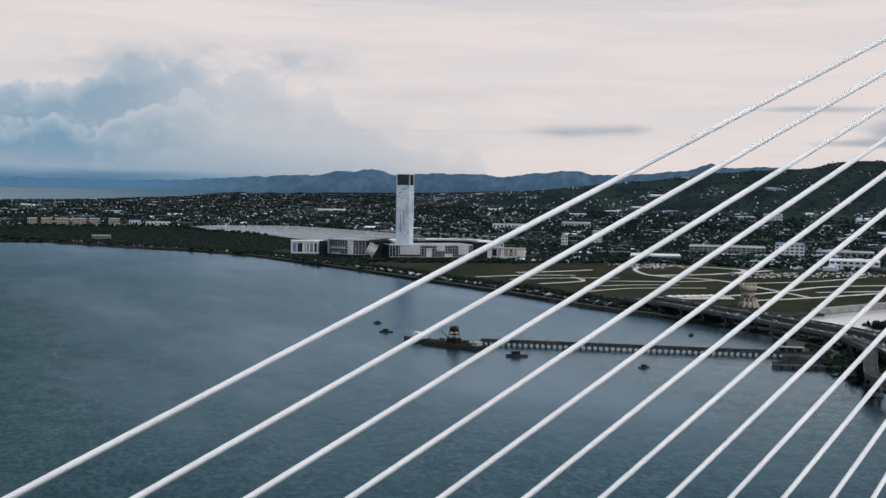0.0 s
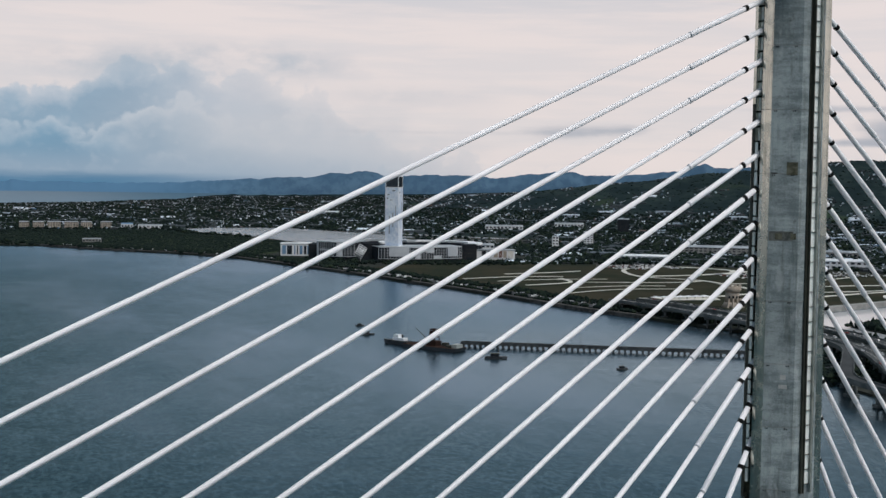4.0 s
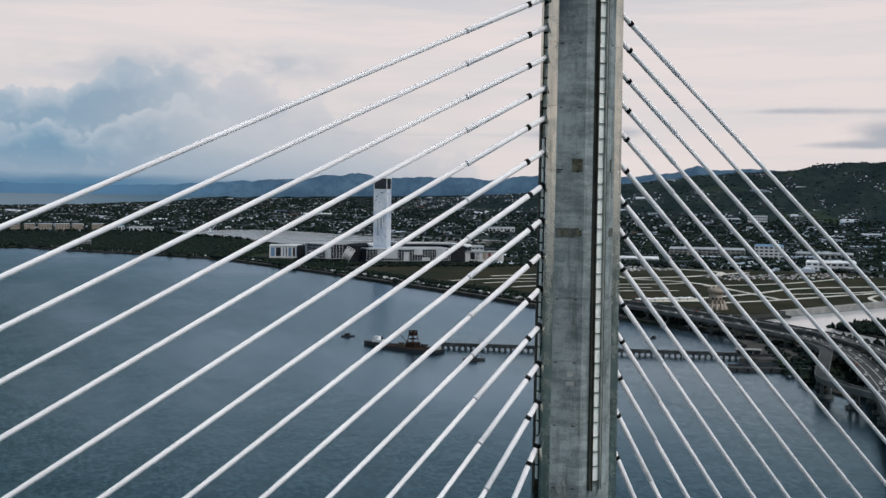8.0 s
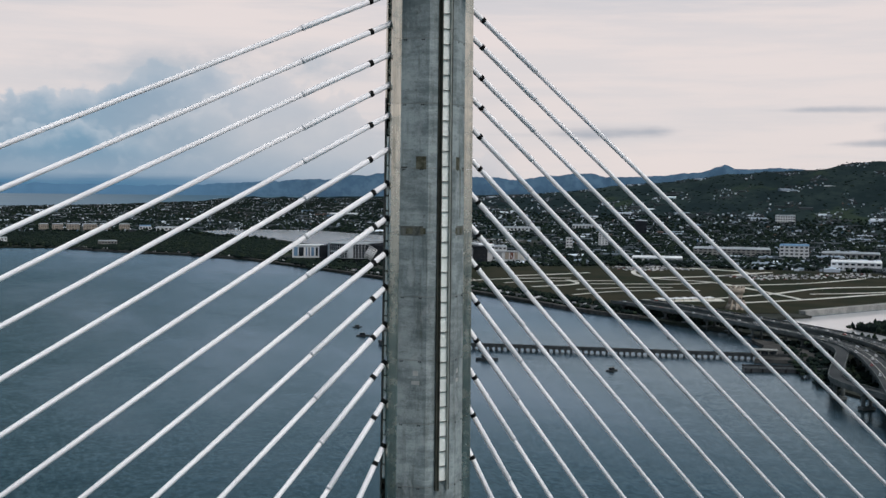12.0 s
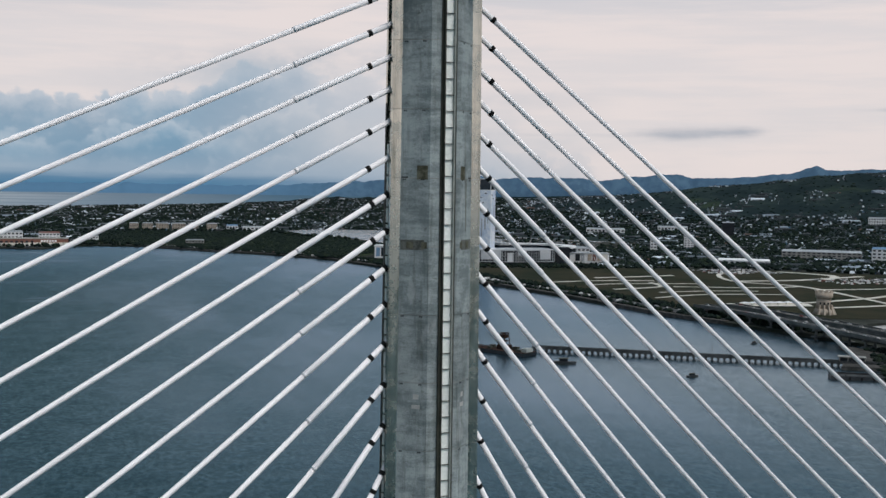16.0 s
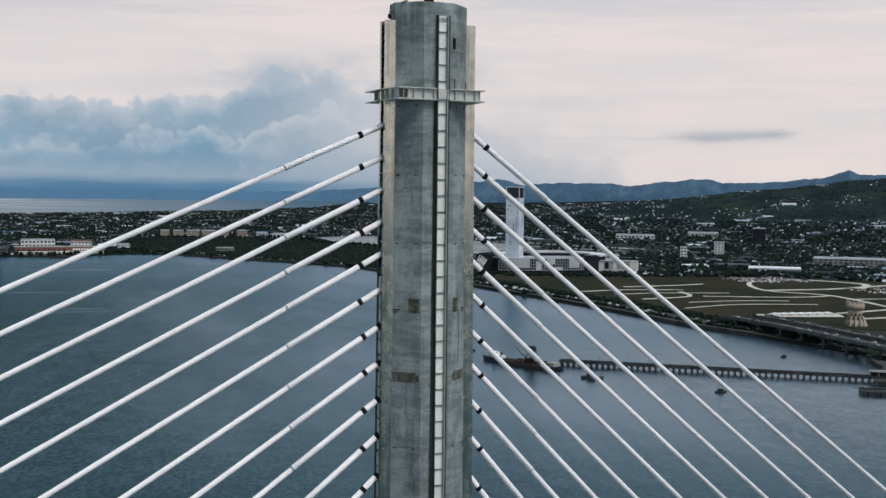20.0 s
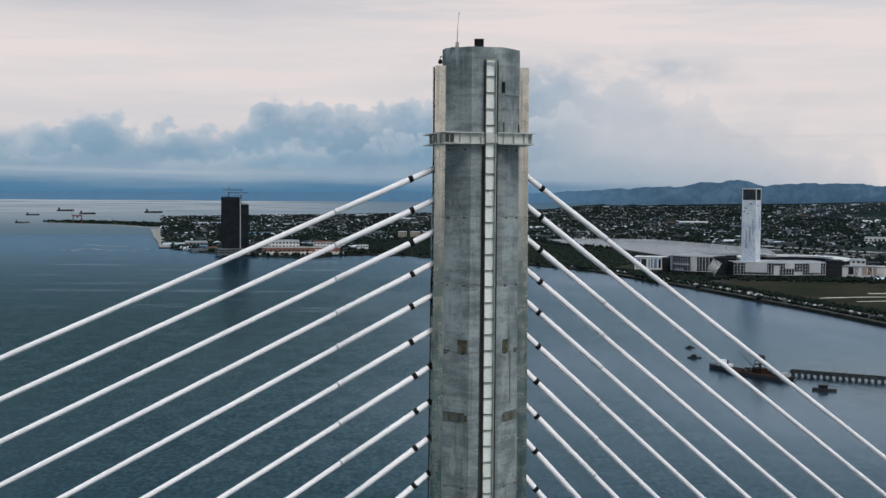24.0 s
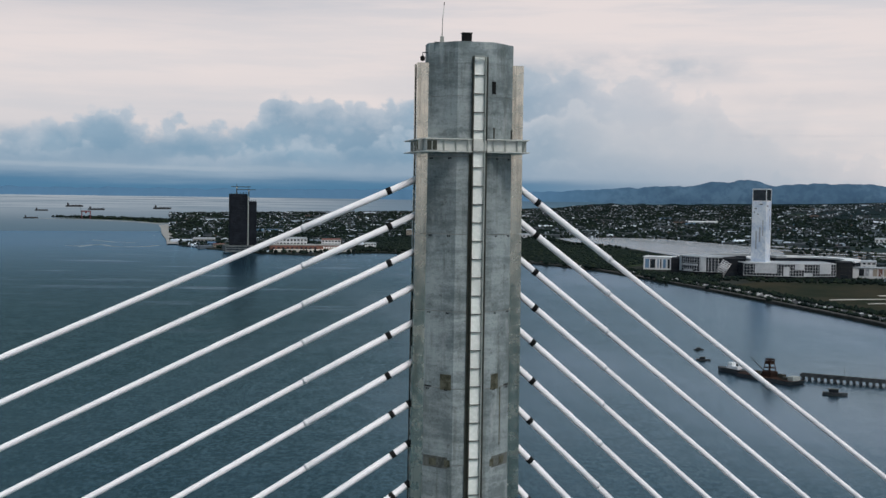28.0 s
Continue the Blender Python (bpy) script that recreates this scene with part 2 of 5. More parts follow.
def concrete(name, a, b_, stain):
    """Cast concrete: board marks, run-off streaks, blotches."""
    m, k, b = material(name, 0.8)
    pos = k.add("ShaderNodeTexCoord").outputs["Object"]
    x, y, z = k.sep(pos)[:3]
    blotch = k.noise(pos, 0.55, 5.0, 0.6)
    grain = k.noise(pos, 9.0, 5.0, 0.65)
    run = k.noise(k.comb(k.math("MULTIPLY", x, 1.7), k.math("MULTIPLY", y, 1.7), k.math("MULTIPLY", z, 0.13)), 1.0, 6.0, 0.7)
    board = k.noise(k.comb(k.math("MULTIPLY", x, 0.45), k.math("MULTIPLY", y, 0.45), k.math("MULTIPLY", z, 2.6)), 1.0, 6.0, 0.7)
    f = k.math("ADD", k.math("MULTIPLY", blotch, 0.45), k.math("ADD", k.math("MULTIPLY", grain, 0.2), k.math("MULTIPLY", board, 0.35)))
    c = k.mix(k.ramp(f, 0.40, 0.60), a, b_)
    c = k.mix(k.math("MULTIPLY", k.ramp(run, 0.48, 0.70), 0.6), c, stain)
    fine = k.noise(k.comb(k.math("MULTIPLY", x, 2.2), k.math("MULTIPLY", y, 2.2), k.math("MULTIPLY", z, 5.0)), 1.0, 5.0, 0.7)
    c = k.mix(k.math("MULTIPLY", k.ramp(fine, 0.55, 0.70), 0.5), c, stain)
    c = k.mix(k.math("MULTIPLY", k.ramp(k.noise(pos, 1.3, 6.0, 0.7), 0.60, 0.74), 0.5), c, (stain[0] * 0.7, stain[1] * 0.68, stain[2] * 0.6))
    c = k.mix(k.math("MULTIPLY", k.ramp(k.noise(k.comb(x, y, k.math("MULTIPLY", z, 0.5)), 0.9, 5.0), 0.58, 0.68), 0.38), c, (0.46, 0.48, 0.48))
    r = k.add("ShaderNodeObjectInfo").outputs["Random"]
    c = k.mix(1.0, c, k.mix(r, (0.86, 0.86, 0.86), (1.12, 1.12, 1.12)), "MULTIPLY")
    k.link(c, b.inputs["Base Color"])
    bump(k, b, k.math("ADD", grain, k.math("MULTIPLY", board, 0.8)), 0.35, 0.03)
    return m


CONC = concrete("concrete", (0.152, 0.184, 0.188), (0.350, 0.395, 0.395), (0.062, 0.074, 0.064))
CONC_PALE = mottled("pale_repair_mortar", (0.34, 0.335, 0.32), (0.46, 0.45, 0.43), 1.5, 0.8)
CONC_OLD = mottled("concrete_old", (0.22, 0.22, 0.21), (0.36, 0.35, 0.33), 0.08, 0.85)


def cladding_material():
    """Satin metal panels, dulled by run-off: they mirror the sky above and the sea below."""
    m, k, b = material("satin_cladding", 0.15, 1.0)
    pos = k.add("ShaderNodeTexCoord").outputs["Object"]
    x, y, z = k.sep(pos)[:3]
    run = k.noise(k.comb(k.math("MULTIPLY", x, 3.0), k.math("MULTIPLY", y, 3.0), k.math("MULTIPLY", z, 0.12)), 1.0, 5.0, 0.65)
    haze = k.noise(pos, 1.4, 5.0, 0.6)
    c = k.mix(k.ramp(run, 0.40, 0.68), (0.62, 0.62, 0.55), (0.36, 0.36, 0.31))
    r = k.add("ShaderNodeObjectInfo").outputs["Random"]
    k.link(k.mix(1.0, c, k.mix(r, (0.90, 0.90, 0.90), (1.06, 1.06, 1.06)), "MULTIPLY"), b.inputs["Base Color"])
    k.link(k.ramp(haze, 0.35, 0.65, 0.16, 0.30), b.inputs["Roughness"])
    return m


CLADDING = cladding_material()
PATCH = mottled("rusty_patch", (0.050, 0.050, 0.034), (0.150, 0.148, 0.110), 2.2, 0.85)
DARKPATCH = mottled("damp_patch", (0.045, 0.05, 0.043), (0.155, 0.16, 0.145), 1.6, 0.8)
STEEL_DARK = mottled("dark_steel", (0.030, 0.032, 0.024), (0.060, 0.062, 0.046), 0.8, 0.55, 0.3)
STEEL = mottled("galvanised_steel", (0.30, 0.32, 0.29), (0.42, 0.43, 0.40), 0.8, 0.45, 0.35)
STEEL_LIGHT = mottled("pale_steel", (0.52, 0.53, 0.49), (0.66, 0.66, 0.61), 0.7, 0.4, 0.1)
PANEL = mottled("pale_panel", (0.80, 0.83, 0.77), (0.92, 0.93, 0.88), 0.6, 0.25, vary=0.08)
CABLE = mottled("white_pipe", (0.76, 0.74, 0.75), (0.86, 0.84, 0.85), 0.25, 0.62)
RUBBER = mottled("black_rubber", (0.010, 0.010, 0.010), (0.018, 0.018, 0.018), 2.0, 0.9)
WHITE = mottled("white_paint", (0.66, 0.67, 0.68), (0.80, 0.80, 0.80), 0.05, 0.5)
TOWER = mottled("weathered_white", (0.44, 0.54, 0.68), (0.82, 0.85, 0.89), 0.05, 0.4, grain=0.25)
GLASS_DARK = mottled("dark_glass", (0.012, 0.016, 0.022), (0.03, 0.036, 0.045), 0.1, 0.12)
DARKWALL = mottled("dark_cladding", (0.016, 0.019, 0.024), (0.03, 0.033, 0.038), 0.05, 0.9)
HIGHRISE = mottled("unfinished_concrete", (0.010, 0.012, 0.016), (0.022, 0.025, 0.032), 0.06, 0.9)
VIA_CONC = mottled("viaduct_concrete", (0.075, 0.085, 0.085), (0.15, 0.16, 0.158), 0.1, 0.85)
FACADE = mottled("facade_panel", (0.40, 0.43, 0.46), (0.56, 0.58, 0.60), 0.05, 0.6)
ROOF_GREY = mottled("grey_roof", (0.24, 0.26, 0.28), (0.40, 0.42, 0.44), 0.03, 0.5)
ROOF_BLUE = mottled("blue_roof", (0.10, 0.20, 0.33), (0.16, 0.28, 0.42), 0.03, 0.5)
BRICKRED = mottled("red_wall", (0.13, 0.055, 0.04), (0.20, 0.085, 0.06), 0.05, 0.7)
RUST = mottled("rusty_steel", (0.018, 0.012, 0.010), (0.048, 0.026, 0.020), 0.3, 0.9)
HULL = mottled("dark_hull", (0.014, 0.016, 0.018), (0.03, 0.033, 0.036), 0.2, 0.5)
PIERDECK = mottled("old_pier", (0.028, 0.032, 0.034), (0.07, 0.075, 0.078), 0.2, 0.85)
SAND = mottled("fort_plaster", (0.31, 0.265, 0.215), (0.43, 0.375, 0.315), 0.12, 0.85)
ASPHALT = mottled("asphalt", (0.040, 0.043, 0.045), (0.068, 0.07, 0.072), 0.04, 0.85)
PAVING = mottled("pale_paving", (0.46, 0.44, 0.39), (0.70, 0.67, 0.61), 0.03, 0.85)
GRASS = mottled("dry_grass", (0.010, 0.017, 0.008), (0.036, 0.031, 0.018), 0.011, 0.95, grain=0.09)
GREEN = mottled("mangrove", (0.016, 0.028, 0.012), (0.036, 0.052, 0.020), 0.02, 0.95, grain=0.15)
LAND = mottled("town_ground", (0.010, 0.014, 0.010), (0.045, 0.048, 0.042), 0.008, 0.95, grain=0.06)
LEAF = mottled("foliage", (0.008, 0.016, 0.007), (0.030, 0.042, 0.016), 0.03, 0.9, grain=0.4)
ROCK = mottled("sea_rock", (0.03, 0.03, 0.028), (0.09, 0.085, 0.08), 0.15, 0.9)
REDPAINT = mottled("red_paint", (0.11, 0.03, 0.035), (0.17, 0.045, 0.05), 0.2, 0.5)


def by_island(name, colours, rough):
    m, k, b = material(name, rough)
    r = k.add("ShaderNodeNewGeometry").outputs["Random Per Island"]
    n = k.add("ShaderNodeValToRGB")
    n.color_ramp.interpolation = "CONSTANT"
    e = n.color_ramp.elements
    e[0].position, e[0].color = 0.0, (*colours[0][1], 1)
    e[1].position, e[1].color = colours[1][0], (*colours[1][1], 1)
    for p, c in colours[2:]:
        q = e.new(p)
        q.color = (*c, 1)
    k.link(r, n.inputs[0])
    k.link(n.outputs[0], b.inputs["Base Color"])
    return m


HOUSES = by_island("roofs", [(0.0, (0.014, 0.019, 0.024)), (0.44, (0.034, 0.042, 0.050)), (0.64, (0.09, 0.11, 0.13)), (0.74, (0.26, 0.31, 0.37)),
                             (0.83, (0.52, 0.58, 0.66)), (0.91, (0.10, 0.055, 0.042)), (0.925, (0.05, 0.12, 0.20)), (0.94, (0.80, 0.86, 0.93))], 0.6)
TREES = by_island("treetops", [(0.0, (0.007, 0.013, 0.012)), (0.35, (0.010, 0.017, 0.014)), (0.65, (0.014, 0.023, 0.016)), (0.9, (0.021, 0.031, 0.019))], 0.95)
CARS = by_island("car_paint", [(0.0, (0.7, 0.7, 0.7)), (0.4, (0.05, 0.05, 0.055)), (0.65, (0.3, 0.31, 0.33)), (0.94, (0.16, 0.03, 0.03))], 0.3)


def water_material():
    """Sea: teal body, waves of three sizes, and a reflection that grows with the slant of view; its shine by place is
    painted in.
    """
    m = bpy.data.materials.new("sea")
    m.use_nodes = True
    k = Nodes(m.node_tree)
    out, mix = k.add("ShaderNodeOutputMaterial"), k.add("ShaderNodeMixShader")
    body, gloss, fres = k.add("ShaderNodeBsdfDiffuse"), k.add("ShaderNodeBsdfGlossy"), k.add("ShaderNodeFresnel")
    pos = k.add("ShaderNodeTexCoord").outputs["Object"]
    x, y, z = k.sep(pos)[:3]
    swirl = k.noise(k.comb(k.math("MULTIPLY", x, 0.004), k.math("MULTIPLY", y, 0.0013), 0.0), 1.0, 6.0, 0.6)
    chop = k.noise(k.comb(k.math("MULTIPLY", x, 0.34), k.math("MULTIPLY", y, 0.20), 0.0), 1.0, 4.0, 0.7)
    swell = k.noise(k.comb(k.math("MULTIPLY", x, 0.06), k.math("MULTIPLY", y, 0.045), 0.0), 1.0, 4.0, 0.6)
    ripple = k.ramp(k.math("ADD", k.math("MULTIPLY", chop, 0.7), k.math("MULTIPLY", swell, 0.3)), 0.40, 0.60)
    calm = k.ramp(swirl, 0.40, 0.62)
    # brighter reflection painted over the calmer water to the right and farther out
    lee_sheen = k.ramp(k.math("ADD", x, k.math("MULTIPLY", k.math("SUBTRACT", swirl, 0.5), 500.0)), -220.0, 400.0)
    lee_sheen = k.math("MULTIPLY", lee_sheen, k.ramp(y, 150.0, 700.0, 0.15, 1.0))
    gust = k.noise(k.comb(k.math("MULTIPLY", x, 0.0032), k.math("MULTIPLY", y, 0.014), 4.0), 1.0, 5.0, 0.65)
    gust = k.math("MULTIPLY", k.ramp(gust, 0.54, 0.74), k.math("MULTIPLY", k.ramp(y, 900.0, 1500.0), k.ramp(x, 150.0, -150.0)))
    # wave light and shade, and the paler far reflection, are painted into these colours
    k.link(k.mix(lee_sheen, k.mix(ripple, (0.002, 0.018, 0.019), (0.004, 0.026, 0.027)), k.mix(ripple, (0.004, 0.035, 0.036), (0.006, 0.042, 0.043))), body.inputs["Color"])
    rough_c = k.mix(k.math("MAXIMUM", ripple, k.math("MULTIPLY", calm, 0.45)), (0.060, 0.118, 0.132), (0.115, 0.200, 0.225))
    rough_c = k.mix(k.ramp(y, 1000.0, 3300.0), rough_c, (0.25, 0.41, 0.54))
    lee_sheen_c = k.mix(k.math("MAXIMUM", k.math("MULTIPLY", ripple, 0.7), calm), (0.265, 0.385, 0.465), (0.37, 0.478, 0.575))
    lee_sheen_c = k.mix(k.math("MULTIPLY", k.ramp(x, 180.0, 420.0), k.ramp(y, 1000.0, 700.0)), lee_sheen_c, k.mix(ripple, (0.34, 0.425, 0.475), (0.44, 0.525, 0.575)))
    k.link(k.mix(gust, k.mix(lee_sheen, rough_c, lee_sheen_c), (0.33, 0.42, 0.50)), gloss.inputs["Color"])
    gloss.inputs["Roughness"].default_value = 0.24
    fres.inputs["IOR"].default_value = 1.33
    n = k.add("ShaderNodeBump")
    n.inputs["Strength"].default_value = 0.16
    n.inputs["Distance"].default_value = 1.0
    k.link(k.math("ADD", chop, k.math("MULTIPLY", swell, 2.0)), n.inputs["Height"])
    for node in (body, gloss, fres):
        k.link(n.outputs[0], node.inputs["Normal"])
    k.link(k.math("MINIMUM", k.math("MULTIPLY", k.math("POWER", fres.outputs[0], 2.6), 3.2), 1.0), mix.inputs[0])
    k.link(body.outputs[0], mix.inputs[1])
    k.link(gloss.outputs[0], mix.inputs[2])
    k.link(mix.outputs[0], out.inputs[0])
    return m


WATER = water_material()


def far_sea_material():
    """Open water too far off to show waves: the sky's reflection is painted as pale bands that glow."""
    m, k, b = material("open_sea_glow", 0.9)
    pos = k.add("ShaderNodeTexCoord").outputs["Object"]
    x, y, z = k.sep(pos)[:3]
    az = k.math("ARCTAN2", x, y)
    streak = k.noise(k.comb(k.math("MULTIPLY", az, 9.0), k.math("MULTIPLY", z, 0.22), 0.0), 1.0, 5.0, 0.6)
    # reflected sky painted by height, dimmed to the mountains' blue on the right
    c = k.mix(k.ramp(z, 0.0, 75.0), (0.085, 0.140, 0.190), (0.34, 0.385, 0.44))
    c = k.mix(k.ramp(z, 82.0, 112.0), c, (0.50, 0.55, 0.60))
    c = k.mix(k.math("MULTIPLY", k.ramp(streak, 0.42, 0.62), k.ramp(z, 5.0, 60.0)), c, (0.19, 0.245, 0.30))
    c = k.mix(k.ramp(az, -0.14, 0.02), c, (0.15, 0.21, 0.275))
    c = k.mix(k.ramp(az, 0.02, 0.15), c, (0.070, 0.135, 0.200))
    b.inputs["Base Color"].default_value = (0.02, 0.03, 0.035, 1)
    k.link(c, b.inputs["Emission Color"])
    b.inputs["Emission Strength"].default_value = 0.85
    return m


FAR_SEA = far_sea_material()


def calm_material():
    m, k, b = material("sky_pale_water", 0.12)
    pos = k.add("ShaderNodeTexCoord").outputs["Object"]
    # the reflected sky is painted into this pale, silty base colour
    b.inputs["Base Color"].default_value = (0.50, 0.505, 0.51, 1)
    b.inputs["IOR"].default_value = 1.5
    bump(k, b, k.noise(pos, 0.2, 3.0), 0.1, 0.4)
    return m


CALM = calm_material()


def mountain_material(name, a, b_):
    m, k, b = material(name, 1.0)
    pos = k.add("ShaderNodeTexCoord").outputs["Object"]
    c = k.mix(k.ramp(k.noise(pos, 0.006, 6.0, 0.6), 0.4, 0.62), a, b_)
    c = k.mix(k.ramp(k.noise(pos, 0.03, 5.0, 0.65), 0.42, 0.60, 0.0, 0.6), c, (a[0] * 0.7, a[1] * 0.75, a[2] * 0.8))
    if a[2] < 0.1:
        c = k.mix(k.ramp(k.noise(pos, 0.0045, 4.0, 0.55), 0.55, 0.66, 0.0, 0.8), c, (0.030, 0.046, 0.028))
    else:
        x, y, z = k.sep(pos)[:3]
        # painted haze: the left end fades towards the blue of the low sky
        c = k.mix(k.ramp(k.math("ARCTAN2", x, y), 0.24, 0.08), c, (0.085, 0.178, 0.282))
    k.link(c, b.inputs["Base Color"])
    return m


# the blue of distance haze is put into the mountains' base colours
MOUNT = mountain_material("haze_blue_mountain", (0.062, 0.118, 0.182), (0.082, 0.146, 0.214))
HILL = mountain_material("wooded_hill", (0.012, 0.022, 0.024), (0.024, 0.038, 0.036))


# ---------------------------------------------------------------- mesh helpers
class Build:
    """Collects boxes, prisms and tubes into one mesh."""

    def __init__(self):
        self.v, self.f = [], []

    def poly(self, pts, faces):
        o = len(self.v)
        self.v += [tuple(p) for p in pts]
        self.f += [tuple(o + i for i in f) for f in faces]
        return self

    def box(self, x0, x1, y0, y1, z0, z1, turn=0.0, at=(0, 0, 0)):
        c, s = math.cos(radians(turn)), math.sin(radians(turn))
        pts = [(at[0] + x * c - y * s, at[1] + x * s + y * c, at[2] + z) for z in (z0, z1) for x, y in ((x0, y0), (x1, y0), (x1, y1), (x0, y1))]
        return self.poly(pts, [(3, 2, 1, 0), (4, 5, 6, 7), (0, 1, 5, 4), (1, 2, 6, 5), (2, 3, 7, 6), (3, 0, 4, 7)])

    def prism(self, low, high, z0, z1):
        n = len(low)
        pts = [(x, y, z0) for x, y in low] + [(x, y, z1) for x, y in high]
        return self.poly(pts, [tuple(reversed(range(n))), tuple(range(n, 2 * n))] + [(i, (i + 1) % n, n + (i + 1) % n, n + i) for i in range(n)])

    def tube(self, path, radii, n=10):
        rings = []
        for i, p in enumerate(path):
            a, b = path[max(i - 1, 0)], path[min(i + 1, len(path) - 1)]
            q = (Vector(b) - Vector(a)).to_track_quat("Z", "Y")
            rings += [tuple(Vector(p) + q @ Vector((radii[i] * math.cos(t * math.tau / n), radii[i] * math.sin(t * math.tau / n), 0))) for t in range(n)]
        m = len(path)
        faces = [(i * n + t, i * n + (t + 1) % n, (i + 1) * n + (t + 1) % n, (i + 1) * n + t) for i in range(m - 1) for t in range(n)]
        faces += [tuple(reversed(range(n))), tuple(range((m - 1) * n, m * n))]
        return self.poly(rings, faces)

    def mesh(self, name, mat, smooth=False):
        me = bpy.data.meshes.new(name)
        me.from_pydata(self.v, [], self.f)
        me.materials.append(mat)
        if smooth:
            me.polygons.foreach_set("use_smooth", [len(p.vertices) == 4 for p in me.polygons])
        me.update()
        return me


def thing(name, label, category, group="", at=None):
    ob = new(name)
    ob.empty_display_size = 0.5
    if at is not None:
        ob.matrix_world = at
    return tagged(ob, label, category, group)


def part(name, b, mat, parent, label="", smooth=False, bevel=0.0):
    ob = new(name, b.mesh(name, mat, smooth))
    ob.parent = parent
    if label:
        ob["label"] = label
    if bevel:
        md = ob.modifiers.new("bevel", "BEVEL")
        md.width, md.segments, md.limit_method = bevel, 2, "ANGLE"
    return ob


def structure(name, b, mat, label, smooth=False):
    return tagged(new(name, b.mesh(name, mat, smooth)), label, "", "", "structure")


def near(d):
    """Distance at which a thing truly d metres off is set: far ground is drawn together so that it stays in reach."""
    return d if d <= 3000 else 3000 + 1800 * (1 - math.exp(-(d - 3000) / 1800))


def far(x, y, z=0.0):
    d = math.hypot(x, y)
    s = near(d) / max(d, 1e-6)
    return (x * s, y * s, EYE_H + (z - EYE_H) * s)


def polar(a, d, z=0.0):
    return far(d * math.sin(radians(a)), d * math.cos(radians(a)), z)


# ---------------------------------------------------------------- sea and land
def ring_sheet(name, a0, a1, na, dists, height, mat, label):
    b = Build()
    pts = []
    for d in dists:
        for i in range(na + 1):
            a = a0 + (a1 - a0) * i / na
            pts.append(polar(a, d, height(a, d)))
    w = na + 1
    b.poly(pts, [(j * w + i, j * w + i + 1, (j + 1) * w + i + 1, (j + 1) * w + i) for j in range(len(dists) - 1) for i in range(na)])
    b.f = [tuple(reversed(f)) for f in b.f]
    return structure(name, b, mat, label, True)


def steps(d0, d1, n):
    return [d0 * (d1 / d0) ** (i / n) for i in range(n + 1)]


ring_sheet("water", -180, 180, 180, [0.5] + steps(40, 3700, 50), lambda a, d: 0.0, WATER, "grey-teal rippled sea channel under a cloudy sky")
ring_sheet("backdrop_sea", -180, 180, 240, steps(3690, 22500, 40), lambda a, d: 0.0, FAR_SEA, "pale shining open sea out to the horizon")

SHORE = [(640, 560), (600, 700), (575, 840), (552, 935), (528, 1017), (516, 1114), (498, 1251), (476, 1369), (459, 1470), (428, 1635), (392, 1790),
         (345, 1985), (258, 2140), (150, 2270), (35, 2450), (-60, 2475), (-130, 2440), (-165, 2335), (-230, 2370), (-295, 2395), (-330, 2450), (-430, 2545), (-545, 2741), (-575, 2960)]
BACK = [(-300, 2990), (300, 2985), (900, 2850), (1500, 2590), (2000, 2230), (2500, 1650), (2700, 1100), (2600, 900), (1010, 1065), (935, 985), (738, 920), (735, 905),
        (690, 900), (668, 880), (640, 800), (648, 700), (700, 640), (740, 560)]


def flat(pts, z0, z1):
    return Build().prism(pts[::-1] if sum(a[0] * b[1] - b[0] * a[1] for a, b in zip(pts, pts[1:] + pts[:1])) < 0 else pts,
                         pts[::-1] if sum(a[0] * b[1] - b[0] * a[1] for a, b in zip(pts, pts[1:] + pts[:1])) < 0 else pts, z0, z1)


structure("ground", flat(SHORE + BACK, -1.0, 2.5), LAND, "dark low-lying coastal land behind a sea wall")


def lerp(x, table):
    for (x0, y0), (x1, y1) in zip(table, table[1:]):
        if x <= x1:
            return y0 + (y1 - y0) * max(0.0, (x - x0)) / (x1 - x0)
    return table[-1][1]


RIDGE = [(-180, 0), (12, 0), (15, 14), (20, 45), (22.9, 92), (24.9, 112), (27.1, 140), (32, 200), (35.3, 238), (37.9, 268), (42.2, 312), (50, 370), (62, 390), (80, 300)]
LAND_END = [(-180, 6200), (-11, 6200), (-2, 7200), (4, 8500), (8, 11000), (10.5, 20000), (90, 20000)]


def hill_height(a, d):
    r = lerp(a, RIDGE)
    n = noise.fractal(Vector((a * 0.35, d * 0.0009, 0.0)), 1.0, 2.0, 5)
    up = max(0.0, min(1.0, (d - 3600) / 2900))
    up = up * up * (3 - 2 * up)
    low = 2.2 + max(0.0, min(1.0, (d - 3600) / 2500)) * 6.0
    return low + r * up * (1.0 - 0.18 * max(0.0, min(1.0, (d - 6500) / 4000))) * (1 + 0.10 * n)


def far_land():
    b = Build()
    na, nd = 260, 60
    a0, a1 = -11.0, 78.0
    pts = []
    for j in range(nd + 1):
        for i in range(na + 1):
            a = a0 + (a1 - a0) * i / na
            d = 2700 * (lerp(a, LAND_END) / 2700) ** (j / nd)
            pts.append(polar(a, d, hill_height(a, d)))
    w = na + 1
    b.poly(pts, [(j * w + i, (j + 1) * w + i, (j + 1) * w + i + 1, j * w + i + 1) for j in range(nd) for i in range(na)])
    b.f = [tuple(reversed(f)) for f in b.f]
    return structure("ground_far", b, HILL, "dark wooded plain and hill slopes behind the town", True)


far_land()

